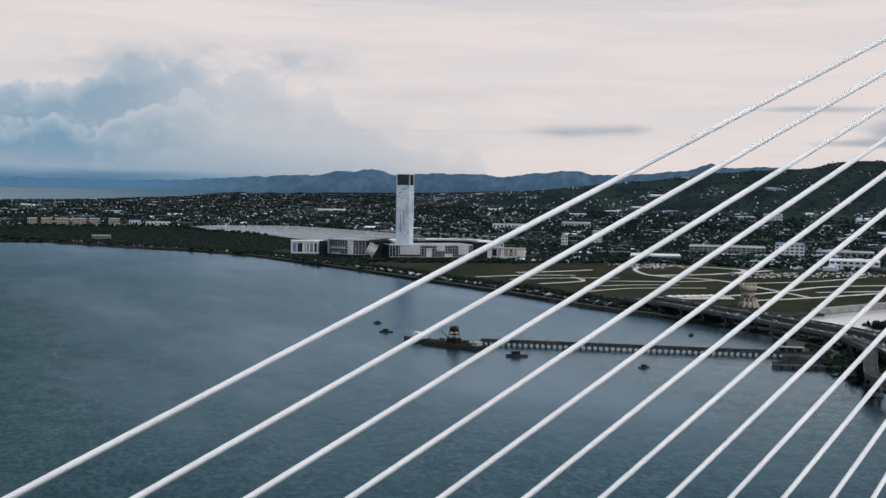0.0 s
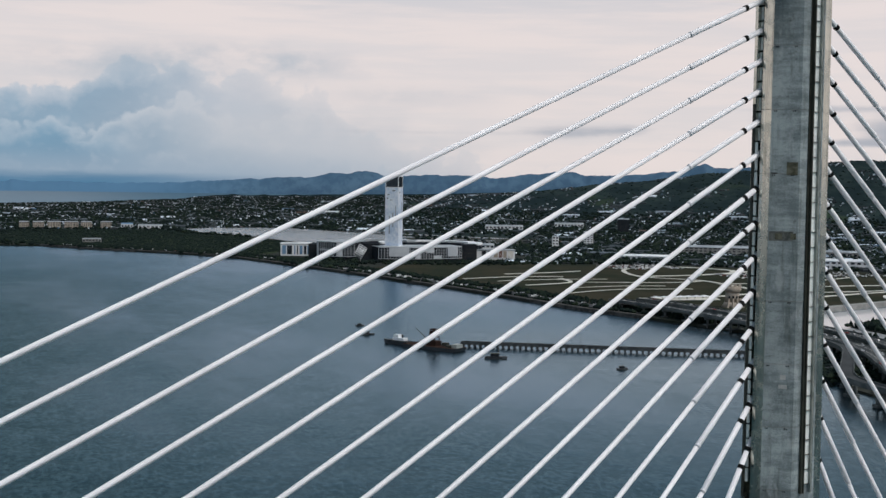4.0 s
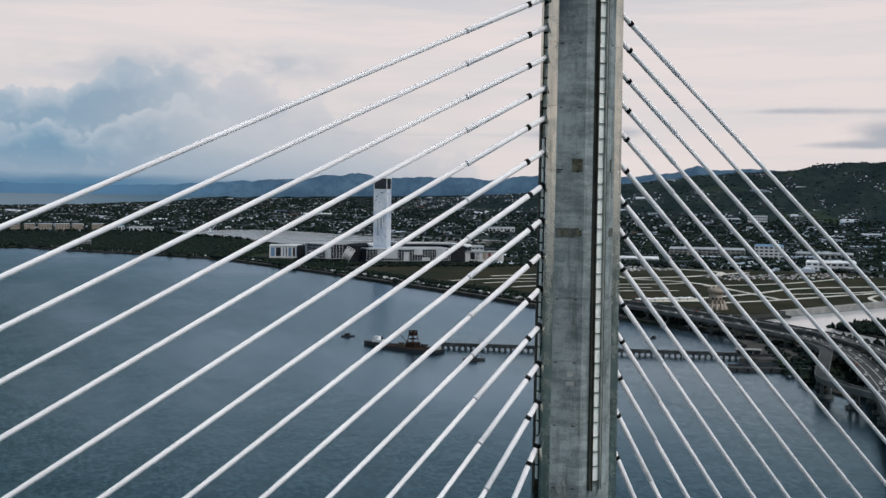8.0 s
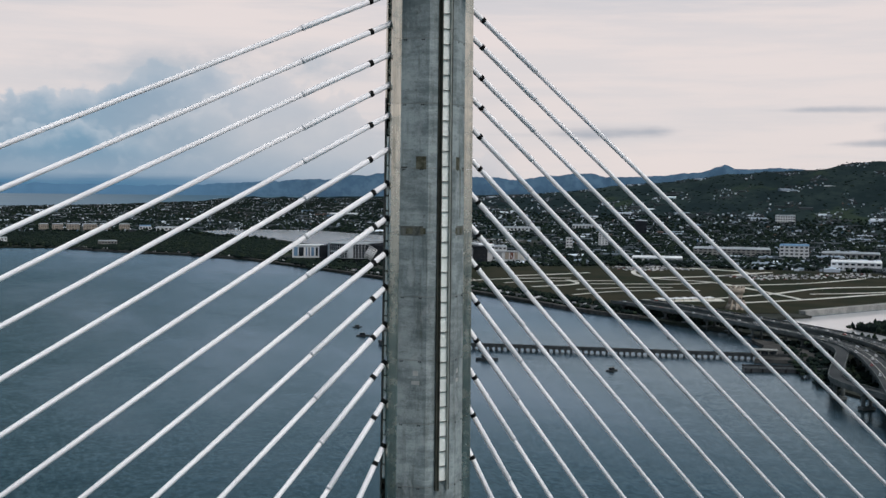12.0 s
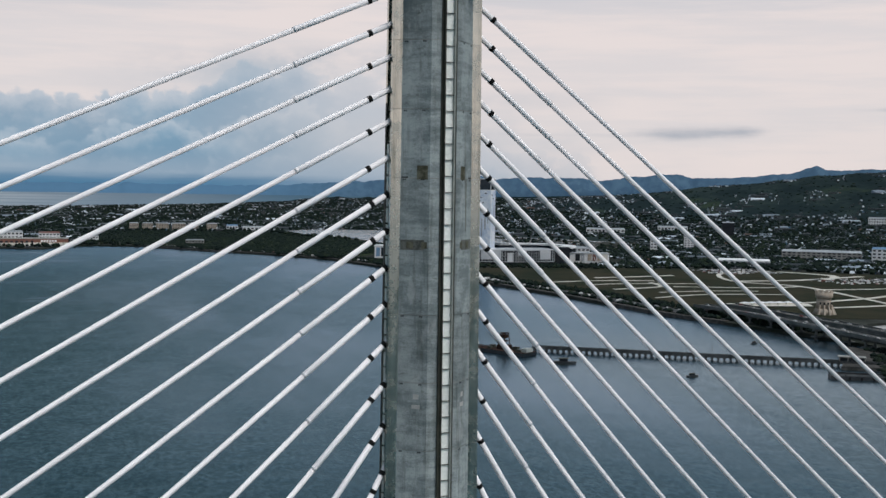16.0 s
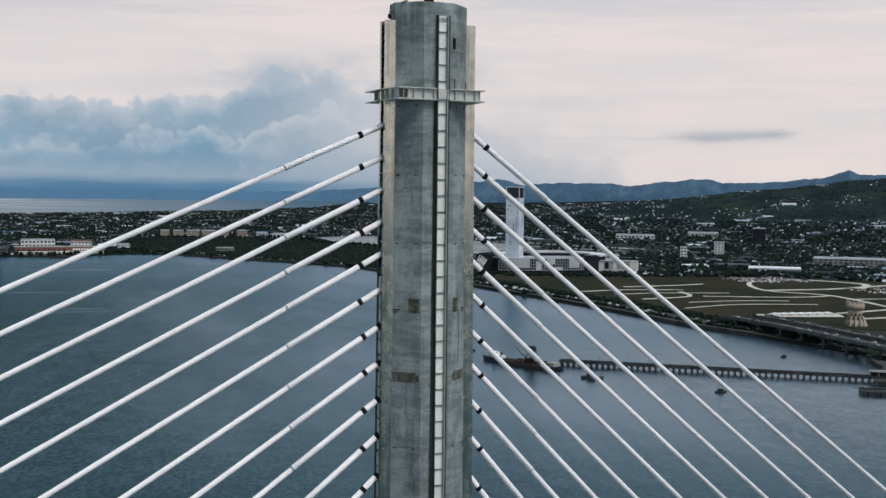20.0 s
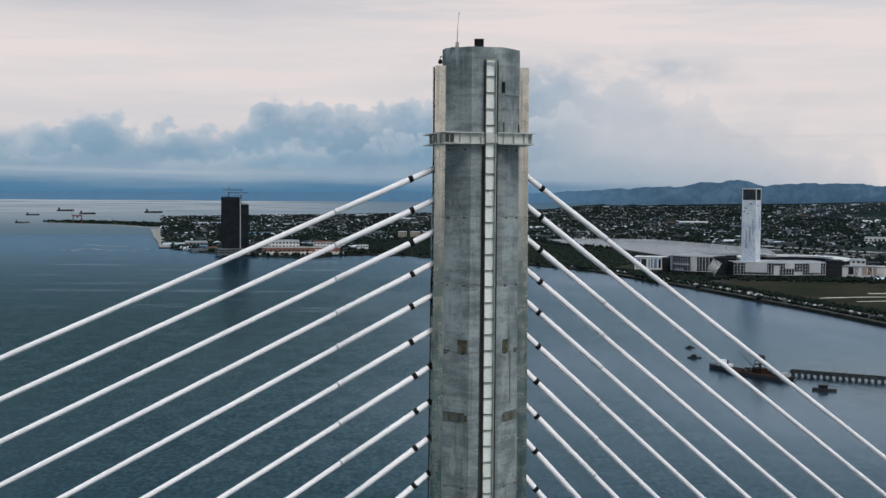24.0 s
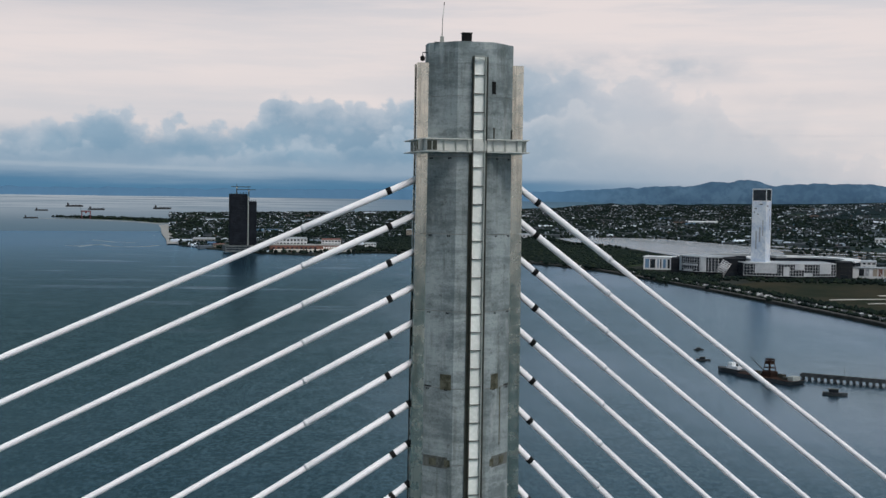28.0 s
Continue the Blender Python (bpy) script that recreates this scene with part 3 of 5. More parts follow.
FAR_RIDGE = [(-60, 3), (-19, 2), (-8, 3), (0, 6), (5, 4), (8, 7), (10, 12), (12.4, 17), (14.7, 21), (15.3, 28), (16.2, 26), (17.1, 32), (17.8, 27), (18.4, 21), (19.7, 26), (20.4, 26),
             (22.4, 26), (24.1, 22), (25.2, 30), (27.4, 35), (28.3, 29), (29.9, 29), (32.1, 36), (33.2, 42), (33.9, 52), (34.4, 45), (35.1, 44), (36.5, 47), (38, 43), (44, 40), (80, 30)]


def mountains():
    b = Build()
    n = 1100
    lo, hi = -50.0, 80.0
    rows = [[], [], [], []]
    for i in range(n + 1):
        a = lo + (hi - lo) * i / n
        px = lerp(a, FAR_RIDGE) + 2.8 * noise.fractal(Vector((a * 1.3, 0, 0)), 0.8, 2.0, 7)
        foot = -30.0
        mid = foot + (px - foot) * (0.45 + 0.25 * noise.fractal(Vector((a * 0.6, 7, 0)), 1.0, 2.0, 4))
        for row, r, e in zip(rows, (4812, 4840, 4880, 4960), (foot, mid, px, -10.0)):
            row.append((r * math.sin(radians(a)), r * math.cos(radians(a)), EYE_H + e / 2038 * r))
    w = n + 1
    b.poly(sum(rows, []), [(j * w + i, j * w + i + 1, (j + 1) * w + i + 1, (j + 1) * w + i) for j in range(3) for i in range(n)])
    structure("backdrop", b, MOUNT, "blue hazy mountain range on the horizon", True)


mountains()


def sheet(name, pts, z, mat, label, thick=0.4):
    return structure(name, flat(pts, z - thick, z), mat, label)


# reclaimed field, mangrove, lagoon
sheet("field", [(552, 1010), (545, 1114), (527, 1251), (505, 1369), (490, 1470), (462, 1630), (560, 1720), (760, 1700), (1000, 1640), (1250, 1420), (1200, 1130), (1010, 1075), (930, 995), (738, 930), (640, 955)],
      2.9, GRASS, "brown-green reclaimed field with dry grass")
sheet("mangrove_flat", [(20, 2480), (130, 2330), (250, 2190), (345, 2040), (440, 2080), (500, 2200), (580, 2500), (500, 2700), (380, 2900), (60, 2960), (-60, 2800)], 2.9, GREEN, "dark green mangrove flat beside the bay")


def lagoon():
    b = Build()
    pts = [far(x, y, 3.2) for x, y in ((438, 3325), (568, 3470), (795, 3440), (905, 3080), (960, 2850), (900, 2600), (760, 2380), (610, 2420), (585, 2623), (557, 2884), (494, 3072))]
    b.poly(pts, [tuple(reversed(range(len(pts))))])
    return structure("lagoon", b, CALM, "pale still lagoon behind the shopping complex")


lagoon()
INLET = [(672, 885), (694, 896), (738, 915), (935, 978), (1012, 1056), (1400, 1010), (1900, 900), (1700, 500), (980, 520), (745, 580), (705, 645), (652, 702), (644, 800)]
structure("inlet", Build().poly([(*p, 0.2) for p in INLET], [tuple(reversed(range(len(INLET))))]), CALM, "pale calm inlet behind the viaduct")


def strip(name, pts, width, z, mat, label, thick=0.5, parent=None):
    """A ribbon of that width along a line."""
    l, r = [], []
    for i, p in enumerate(pts):
        a, b = pts[max(i - 1, 0)], pts[min(i + 1, len(pts) - 1)]
        dx, dy = b[0] - a[0], b[1] - a[1]
        n = math.hypot(dx, dy)
        l.append((p[0] - dy / n * width / 2, p[1] + dx / n * width / 2))
        r.append((p[0] + dy / n * width / 2, p[1] - dx / n * width / 2))
    b = Build()
    n = len(pts)
    zs = z if isinstance(z, list) else [z] * n
    v = [(*p, zz) for p, zz in zip(l, zs)] + [(*p, zz) for p, zz in zip(r, zs)] + [(*p, zz - thick) for p, zz in zip(l, zs)] + [(*p, zz - thick) for p, zz in zip(r, zs)]
    f = []
    for i in range(n - 1):
        f += [(i, n + i, n + i + 1, i + 1), (2 * n + i, 2 * n + i + 1, 3 * n + i + 1, 3 * n + i), (i, i + 1, 2 * n + i + 1, 2 * n + i), (n + i, 3 * n + i, 3 * n + i + 1, n + i + 1)]
    f += [(0, 2 * n, 3 * n, n), (n - 1, 2 * n - 1, 4 * n - 1, 3 * n - 1)]
    b.poly(v, f)
    if parent is not None:
        return part(name, b, mat, parent, label)
    return structure(name, b, mat, label)


def smooth_line(pts, step):
    """Points every step metres on a rounded line through pts."""
    out = []
    for i in range(len(pts) - 1):
        p0, p1, p2, p3 = pts[max(i - 1, 0)], pts[i], pts[i + 1], pts[min(i + 2, len(pts) - 1)]
        n = max(1, round(math.dist(p1, p2) / step))
        for j in range(n):
            t = j / n
            out.append(tuple(0.5 * (2 * b + (c - a) * t + (2 * a - 5 * b + 4 * c - d) * t * t + (3 * b - a - 3 * c + d) * t ** 3) for a, b, c, d in zip(p0, p1, p2, p3)))
    return out + [tuple(pts[-1])]


def inland(pts, off):
    out = []
    for i, p in enumerate(pts):
        a, b = pts[max(i - 1, 0)], pts[min(i + 1, len(pts) - 1)]
        dx, dy = b[0] - a[0], b[1] - a[1]
        n = math.hypot(dx, dy)
        out.append((p[0] + dy / n * off, p[1] - dx / n * off))
    return out


COAST = smooth_line(SHORE[3:15], 25)
strip("sea_wall", inland(COAST, 4), 8, 3.6, ROCK, "dark rock revetment along the shore", 4.5)
ROAD = inland(COAST, 26)
strip("road", ROAD, 22, 3.4, ASPHALT, "grey coastal highway beside the sea wall")
for i, (line, w) in enumerate((([(656, 1492), (749, 1511), (800, 1530)], 9), ([(1010, 1600), (900, 1560), (837, 1411), (884, 1315), (857, 1136), (840, 1060)], 8),
                               ([(837, 1411), (950, 1420), (1100, 1480)], 12), ([(1200, 1180), (992, 1195), (857, 1136), (719, 1089), (645, 1091)], 8),
                               ([(1240, 1120), (1050, 1110), (850, 1059), (735, 1040)], 8), ([(935, 1000), (1000, 1075), (1220, 1140)], 6), ([(700, 1330), (820, 1300), (884, 1315)], 6),
                               ([(600, 1300), (680, 1330), (700, 1400)], 7), ([(560, 1420), (640, 1440), (720, 1430)], 6), ([(600, 1180), (690, 1215), (790, 1200)], 4), ([(640, 1250), (720, 1262), (780, 1250)], 4),
                               ([(1230, 1170), (1130, 1150), (1010, 1120), (900, 1120)], 6), ([(870, 1260), (1010, 1270), (1160, 1330)], 6), ([(590, 1370), (660, 1385), (760, 1372)], 4), ([(1000, 1420), (1060, 1500), (1020, 1590)], 14))):
    strip("path", smooth_line(line, 25), w * 0.9, 3.3 + 0.006 * i, PAVING, "pale concrete path across the dry field")
sheet("plaza", [(640, 1075), (735, 1060), (745, 1085), (650, 1102)], 3.45, PAVING, "pale paved plaza by the watch tower")
sheet("tree_island", [(712, 815), (700, 735), (735, 680), (830, 660), (850, 800), (760, 830)], 1.6, LAND, "low dark wooded islet in the inlet", 2.0)
sheet("ramp_bank", [(578, 700), (548, 650), (523, 606), (486, 566), (466, 536), (462, 505), (500, 490), (560, 560), (612, 640), (622, 720), (604, 740)], 1.4, LAND, "low dark ground between the ramp and the viaduct", 2.0)
strip("quay_wall", [(738, 924), (932, 985), (1004, 1062)], 8, 6.0, CONC_OLD, "pale concrete quay wall of the inlet", 7.0)


# ---------------------------------------------------------------- bridge pylon
ON_AXIS = pose(0, 0, 0, 0, 0, AXIS)


def grow(z):
    """How much wider the pylon is at that height than at its top."""
    return 1.0 + max(0.0, 139.0 - z) * 0.0018


OCT = [(-2.36, -0.50), (-0.98, -1.78), (0.98, -1.78), (2.36, -0.50), (2.36, 0.50), (0.98, 1.78), (-0.98, 1.78), (-2.36, 0.50)]


def octagon(z, less=0.0):
    g = grow(z)
    return [(x * g * (1 - less / 2.4), y * g * (1 - less / 1.8)) for x, y in OCT]


def pylon():
    py = thing("bridge_pylon", "tall weathered grey concrete cable-stayed bridge pylon with eight sides", "pylon", at=ON_AXIS)
    part("core", Build().prism(octagon(0, 0.05), octagon(144.9, 0.05), 0.0, 144.9), CONC_OLD, py)
    part("lower_shaft", Build().prism(octagon(0), octagon(93.0), 0.0, 92.98), CONC, py)
    z = 93.0
    lifts = []
    while z < 139.0:
        top = min(z + 4.18, 139.15)
        lifts.append((z + 0.022, top - 0.022))
        z = top if top < 139.1 else 999
    lifts += [(139.17, 142.2), (142.22, 143.95), (143.96, 145.1)]
    for z0, z1 in lifts:
        part("concrete_lift", Build().prism(octagon(z0), octagon(z1), z0, z1), CONC, py)
    # fins in pairs at both ends, with the slot for the cables between them
    fz = [60.0] + [93.0 + 4.18 * i for i in range(12)] + [144.05]
    for side in (-1, 1):
        for near_side in (-1, 1):
            for z0, z1 in zip(fz, fz[1:]):
                g0, g1 = grow(z0), grow(z1)

                def foot(g):
                    xs = sorted((side * 2.2 * g, side * 2.96 * g))
                    ys = sorted((near_side * 0.27, near_side * 0.52 * g))
                    return [(xs[0], ys[0]), (xs[1], ys[0]), (xs[1], ys[1]), (xs[0], ys[1])]
                part("fin_panel", Build().prism(foot(g0), foot(g1), z0 + 0.01, z1 - 0.01), CLADDING, py, "pale satin metal fin panel")
        lo, hi = grow(60), grow(144)
        # a dark-toned back closes each slot between the fins
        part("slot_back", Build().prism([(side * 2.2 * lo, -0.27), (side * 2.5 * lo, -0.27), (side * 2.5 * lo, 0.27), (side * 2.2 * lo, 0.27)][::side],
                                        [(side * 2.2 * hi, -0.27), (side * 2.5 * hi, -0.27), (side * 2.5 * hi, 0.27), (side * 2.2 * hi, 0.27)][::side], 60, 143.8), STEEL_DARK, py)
    # lighting ladders: front channel, and the left slot
    front = part("ladder", Build().prism([(-0.36, -2.10), (-0.20, -2.10), (-0.20, -1.85), (-0.36, -1.85)], [(-0.32, -1.80), (-0.20, -1.80), (-0.20, -1.70), (-0.32, -1.70)], 105.3, 139.1),
                 STEEL_DARK, py, "tall ladder channel of dark and galvanised steel with pale panels")
    for x0, x1, deep, mat in ((-0.20, -0.13, 0.28, STEEL_DARK), (0.47, 0.53, 0.26, STEEL), (0.60, 0.64, 0.20, STEEL_DARK)):
        lo, hi = 1.78 * grow(105.3), 1.78
        part("side_rail", Build().prism([(x0, -lo - deep), (x1, -lo - deep), (x1, -lo + 0.05), (x0, -lo + 0.05)], [(x0, -hi - deep), (x1, -hi - deep), (x1, -hi + 0.05), (x0, -hi + 0.05)], 105.3, 144.3), mat, front)
    z = 105.9
    while z < 143.6:
        h = 0.985
        lo, hi = 1.78 * grow(z), 1.78 * grow(z + h)
        part("panel", Build().prism([(-0.12, -lo - 0.06), (0.46, -lo - 0.06), (0.46, -lo - 0.01), (-0.12, -lo - 0.01)], [(-0.12, -hi - 0.06), (0.46, -hi - 0.06), (0.46, -hi - 0.01), (-0.12, -hi - 0.01)], z, z + h - 0.02), PANEL, front)
        part("hoop", Build().box(-0.13, 0.47, -lo - 0.13, -lo - 0.065, z - 0.03, z + 0.005), STEEL_DARK, front)
        z += h
    part("hoop", Build().box(-0.13, 0.47, -2.06, -1.93, z - 0.05, z + 0.02), STEEL, front)
    end = part("slot_ladder", Build().prism([(-2.98, 0.40), (-2.90, 0.40), (-2.90, 0.50), (-2.98, 0.50)], [(-2.90, 0.40), (-2.82, 0.40), (-2.82, 0.50), (-2.90, 0.50)], 130, 143.9), STEEL_DARK, py)
    z = 105.9
    while z < 141:
        g = grow(z)
        part("panel", Build().box(-2.93 * g, -2.86 * g, 0.02, 0.24, z + 0.06, z + 0.93) if z < 128 else Build().box(-2.72 * g, -2.66 * g, 0.06, 0.24, z + 0.06, z + 0.9), PANEL, end)
        z += 0.985
    part("slot_cover", Build().prism([(-3.16, 0.27), (-3.10, 0.27), (-3.10, 0.50), (-3.16, 0.50)], [(-3.02, 0.27), (-2.96, 0.27), (-2.96, 0.50), (-3.02, 0.50)], 104.9, 131), STEEL_DARK, end)
    # maintenance platform under the head
    pf = part("platform", Build().prism(*[[(-2.55, -1.98), (2.55, -1.98), (2.75, -1.2), (2.75, 1.2), (2.55, 1.98), (-2.55, 1.98), (-2.75, 1.2), (-2.75, -1.2)]] * 2, 139.28, 139.84), STEEL_LIGHT, py,
              "pale steel maintenance platform ringing the pylon")
    for z0 in (139.20, 139.86):
        part("flange", Build().prism(*[[(-2.72, -2.12), (-0.2, -2.12), (-0.2, -1.9), (0.62, -1.9), (0.62, -2.12), (2.95, -2.12), (3.02, 0), (2.95, 2.3), (-3.2, 2.5), (-3.1, 0)]] * 2, z0, z0 + 0.06), STEEL_LIGHT, pf)
    for x in (-2.4, -1.75, -1.1, -0.45, 0.95, 1.6, 2.25):
        part("bracket", Build().prism([(x, -2.09), (x + 0.05, -2.09), (x + 0.05, -1.98), (x, -1.98)], [(x, -2.11), (x + 0.05, -2.11), (x + 0.05, -1.98), (x, -1.98)], 139.27, 139.85), STEEL, pf)
    for y in (-1.3, -0.4, 0.5, 1.4):
        for sx in (-1, 1):
            part("bracket", Build().box(sx * 2.86 - 0.12, sx * 2.86 + 0.12, y, y + 0.05, 139.27, 139.85), STEEL, pf)
    # dark plate on the left end of the platform's front
    part("cable_box", Build().box(-2.62, -2.1, -2.06, -1.985, 139.3, 139.8), STEEL_DARK, pf)
    # things on the slanted faces: repair patches, tie holes, slot window
    for sx in (-1, 1):
        def on_face(t, z, w, h, name, mat, off=0.012):
            g = grow(z)
            ax, ay = sx * 2.36 * g, -0.50 * g
            bx, by = sx * 0.98 * g, -1.78 * g
            dx, dy = bx - ax, by - ay
            n = math.hypot(dx, dy)
            nx, ny = dy / n, -dx / n
            if ny > 0:
                nx, ny = -nx, -ny
            p, q = (ax + dx * t, ay + dy * t), (ax + dx * t + dx / n * w, ay + dy * t + dy / n * w)
            k = [(p[0] - nx * .05, p[1] - ny * .05), (p[0] + nx * off, p[1] + ny * off), (q[0] + nx * off, q[1] + ny * off), (q[0] - nx * .05, q[1] - ny * .05)]
            if sx > 0:
                k = k[::-1]
            part(name, Build().prism(k[::-1], k[::-1], z, z + h), mat, py)
        on_face(0.57, 126.35, 0.70, 0.85, "repair_patch", PATCH)
        on_face(0.05, 126.45, 0.42, 0.07, "tie_slot", RUBBER)
        on_face(0.05, 122.05, 1.55, 0.62, "repair_patch", DARKPATCH)
        on_face(0.25, 122.15, 0.45, 0.40, "repair_patch", PATCH, 0.02)
        on_face(0.75, 122.15, 0.35, 0.40, "repair_patch", PATCH, 0.02)
        on_face(0.55, 112.9, 0.35, 0.30, "repair_patch", CONC_PALE)
        on_face(0.50, 112.3, 0.55, 0.25, "repair_patch", CONC_PALE)
        z = 105.4
        while z < 140:
            for t in (0.10, 0.16, 0.72, 0.78):
                on_face(t, z, 0.075, 0.09, "tie_hole", RUBBER)
            z += 4.18
        if sx > 0:
            on_face(0.88, 142.35, 0.30, 0.66, "slot_window", RUBBER, 0.012)
            on_face(0.02, 139.95, 0.1, 0.55, "wall_bracket", STEEL_DARK, 0.05)
            on_face(0.93, 139.95, 0.1, 0.6, "wall_bracket", STEEL_DARK, 0.05)
            on_face(0.45, 123.2, 0.07, 3.2, "rust_run", PATCH, 0.006)
    part("cap_stain", Build().box(-2.1, -0.5, -1.0, 1.0, 145.10, 145.115), DARKPATCH, py)
    return py


pylon()

beacon = thing("obstruction_beacon", "black boxy obstruction beacon on the pylon head", "beacon", at=ON_AXIS @ pose(-0.35, -0.9, 145.1))
part("base", Build().box(-0.22, 0.22, -0.2, 0.2, 0.0, 0.08), STEEL_DARK, beacon)
part("lamp_housing", Build().box(-0.25, 0.25, -0.22, 0.22, 0.08, 0.52), RUBBER, beacon, bevel=0.03)
part("shade", Build().box(-0.28, 0.28, -0.25, 0.25, 0.52, 0.56), STEEL_DARK, beacon)
mast = thing("lightning_mast", "thin grey lightning rod on the pylon head", "mast", at=ON_AXIS @ pose(-1.6, -0.3, 145.1))
part("foot", Build().box(-0.09, 0.09, -0.09, 0.09, 0, 0.4), STEEL, mast)
part("rod", Build().tube([(0, 0, 0.3), (0.02, 0, 1.3), (0.10, 0, 2.15)], [0.026, 0.020, 0.013], 6), STEEL, mast, smooth=True)
part("tip", Build().tube([(0.10, 0, 2.1), (0.11, 0, 2.25)], [0.03, 0.02], 6), STEEL_DARK, mast)
eye_ = thing("security_camera", "small dark security camera on a bracket at the pylon head", "camera", at=ON_AXIS @ pose(-2.3, -0.2, 144.3))
part("arm", Build().tube([(0.1, 0, 0.3), (-0.35, -0.1, 0.3), (-0.35, -0.1, 0.12)], [0.03, 0.03, 0.03], 6), STEEL_DARK, eye_)
part("housing", Build().tube([(-0.35, -0.1, 0.13), (-0.35, -0.1, 0.05), (-0.35, -0.1, -0.1), (-0.35, -0.1, -0.16)], [0.06, 0.13, 0.13, 0.05], 10), RUBBER, eye_)


# ---------------------------------------------------------------- stay cables
DECK_Z = 55.0
LEFT_Z = (137.77, 135.82, 133.84, 131.88, 129.91, 127.73, 125.49, 123.25, 121.00, 118.75, 116.28, 113.77, 111.21, 108.29)
RIGHT_Z = (137.41, 135.58, 133.50, 131.52, 129.52, 127.39, 125.07, 122.92, 120.64, 118.32, 115.79, 113.18, 110.55, 107.69)
LEFT_LAND = (-190.2, -178.7, -167.4, -155.7, -143.8, -131.8, -119.8, -107.5, -95.0, -82.5, -69.8, -57.0, -44.1, -31.1)
RIGHT_LAND = (114.1, 107.9, 101.9, 95.8, 89.7, 83.2, 76.8, 70.2, 63.7, 57.3, 50.8, 44.3, 37.6, 30.9)
LEFT_COLLAR = (1.54, 1.46, 1.46, 1.41, 1.44, 1.47, 1.19, 1.10, 1.15, 1.25, 1.23, 1.26, 1.28, 1.31)
RIGHT_COLLAR = (1.31, 1.25, 1.22, 1.25, 1.14, 1.17, 1.04, 1.13, 1.04, 1.17, 1.17, 1.04, 0.97, 1.00)


def stay(side, z, land, collar, kind):
    """A stay from its slot in the pylon to the deck; land: its metres along the axis at deck height; collar: how far out its collar sits."""
    u0 = side * 2.62 * grow(z)
    ua = side * 2.96 * grow(z)
    d = Vector((land - ua, 0, DECK_Z - z))
    length = d.length
    d.normalize()
    z = z - 0.08
    c = thing("stay_cable", "white plastic-sheathed steel stay cable with black collars", "cable", kind, ON_AXIS @ pose(ua, 0, z))
    back = (u0 - ua) / d.x

    def at(s):
        return tuple(d * s)
    part("pipe", Build().tube([at(6.6), at(length * 0.25), at(length * 0.5), at(length * 0.75), at(length + 0.2)], [0.155] * 5, 20), CABLE, c, "", True)
    part("sleeve", Build().tube([at(back), at(6.5), at(6.72)], [0.178, 0.178, 0.16], 20), CABLE, c, "white steel guide sleeve", True)
    part("collar", Build().tube([at(collar - 0.14), at(collar - 0.12), at(collar + 0.12), at(collar + 0.14)], [0.18, 0.205, 0.205, 0.18], 20), RUBBER, c, "black rubber collar")
    part("joint_ring", Build().tube([at(6.5), at(6.52), at(6.62), at(6.64)], [0.178, 0.195, 0.195, 0.157], 20), CABLE, c)
    if side < 0 and abs(d.z) > 0.5:
        part("collar", Build().tube([at(-0.1), at(-0.08), at(0.16), at(0.18)], [0.18, 0.21, 0.21, 0.18], 12), RUBBER, c, "black rubber collar", True)
    return c


for i in range(14):
    stay(-1, LEFT_Z[i], LEFT_LAND[i], LEFT_COLLAR[i], "main span stay cables")
    stay(1, RIGHT_Z[i], RIGHT_LAND[i], RIGHT_COLLAR[i], "side span stay cables")

deck = thing("bridge_deck", "grey concrete bridge deck that carries the stay cables", "bridge", at=ON_AXIS)
part("slab", Build().box(-200, 128, -13, 13, 52.2, 54.4), CONC_OLD, deck)
part("median", Build().box(-200, 128, -1.2, 1.2, 54.4, 55.2), CONC_OLD, deck)
for y in (-12.8, 12.5):
    part("parapet", Build().box(-200, 128, y, y + 0.3, 54.4, 55.6), CONC_OLD, deck)


# ---------------------------------------------------------------- highway viaduct
def at_line(pts, s):
    """Point and heading (degrees) s metres along a line."""
    for a, b in zip(pts, pts[1:]):
        d = math.dist(a, b)
        if s <= d:
            t = s / d
            return (a[0] + (b[0] - a[0]) * t, a[1] + (b[1] - a[1]) * t), math.degrees(math.atan2(b[1] - a[1], b[0] - a[0]))
        s -= d
    return pts[-1], 0.0


def length_of(pts):
    return sum(math.dist(a, b) for a, b in zip(pts, pts[1:]))


VIA_A = smooth_line([(566, 1010), (576, 930), (578, 825), (577, 745), (572, 680), (550, 610), (498, 525), (436, 440), (360, 345), (290, 262)], 12)
VIA_B = smooth_line([(600, 1010), (606, 930), (608, 825), (610, 745), (602, 680), (577, 605), (522, 512), (458, 422), (382, 327), (310, 244)], 12)
RAMP = smooth_line([(562, 668), (540, 620), (514, 588), (476, 545), (453, 517), (444, 496), (440, 474), (437, 453), (427, 428), (402, 394), (346, 328)], 8)


def rising(pts, z0=12.0):
    """The road climbs towards the bridge."""
    return [z0 + max(0.0, 470 - p[1]) * 0.03 for p in pts]


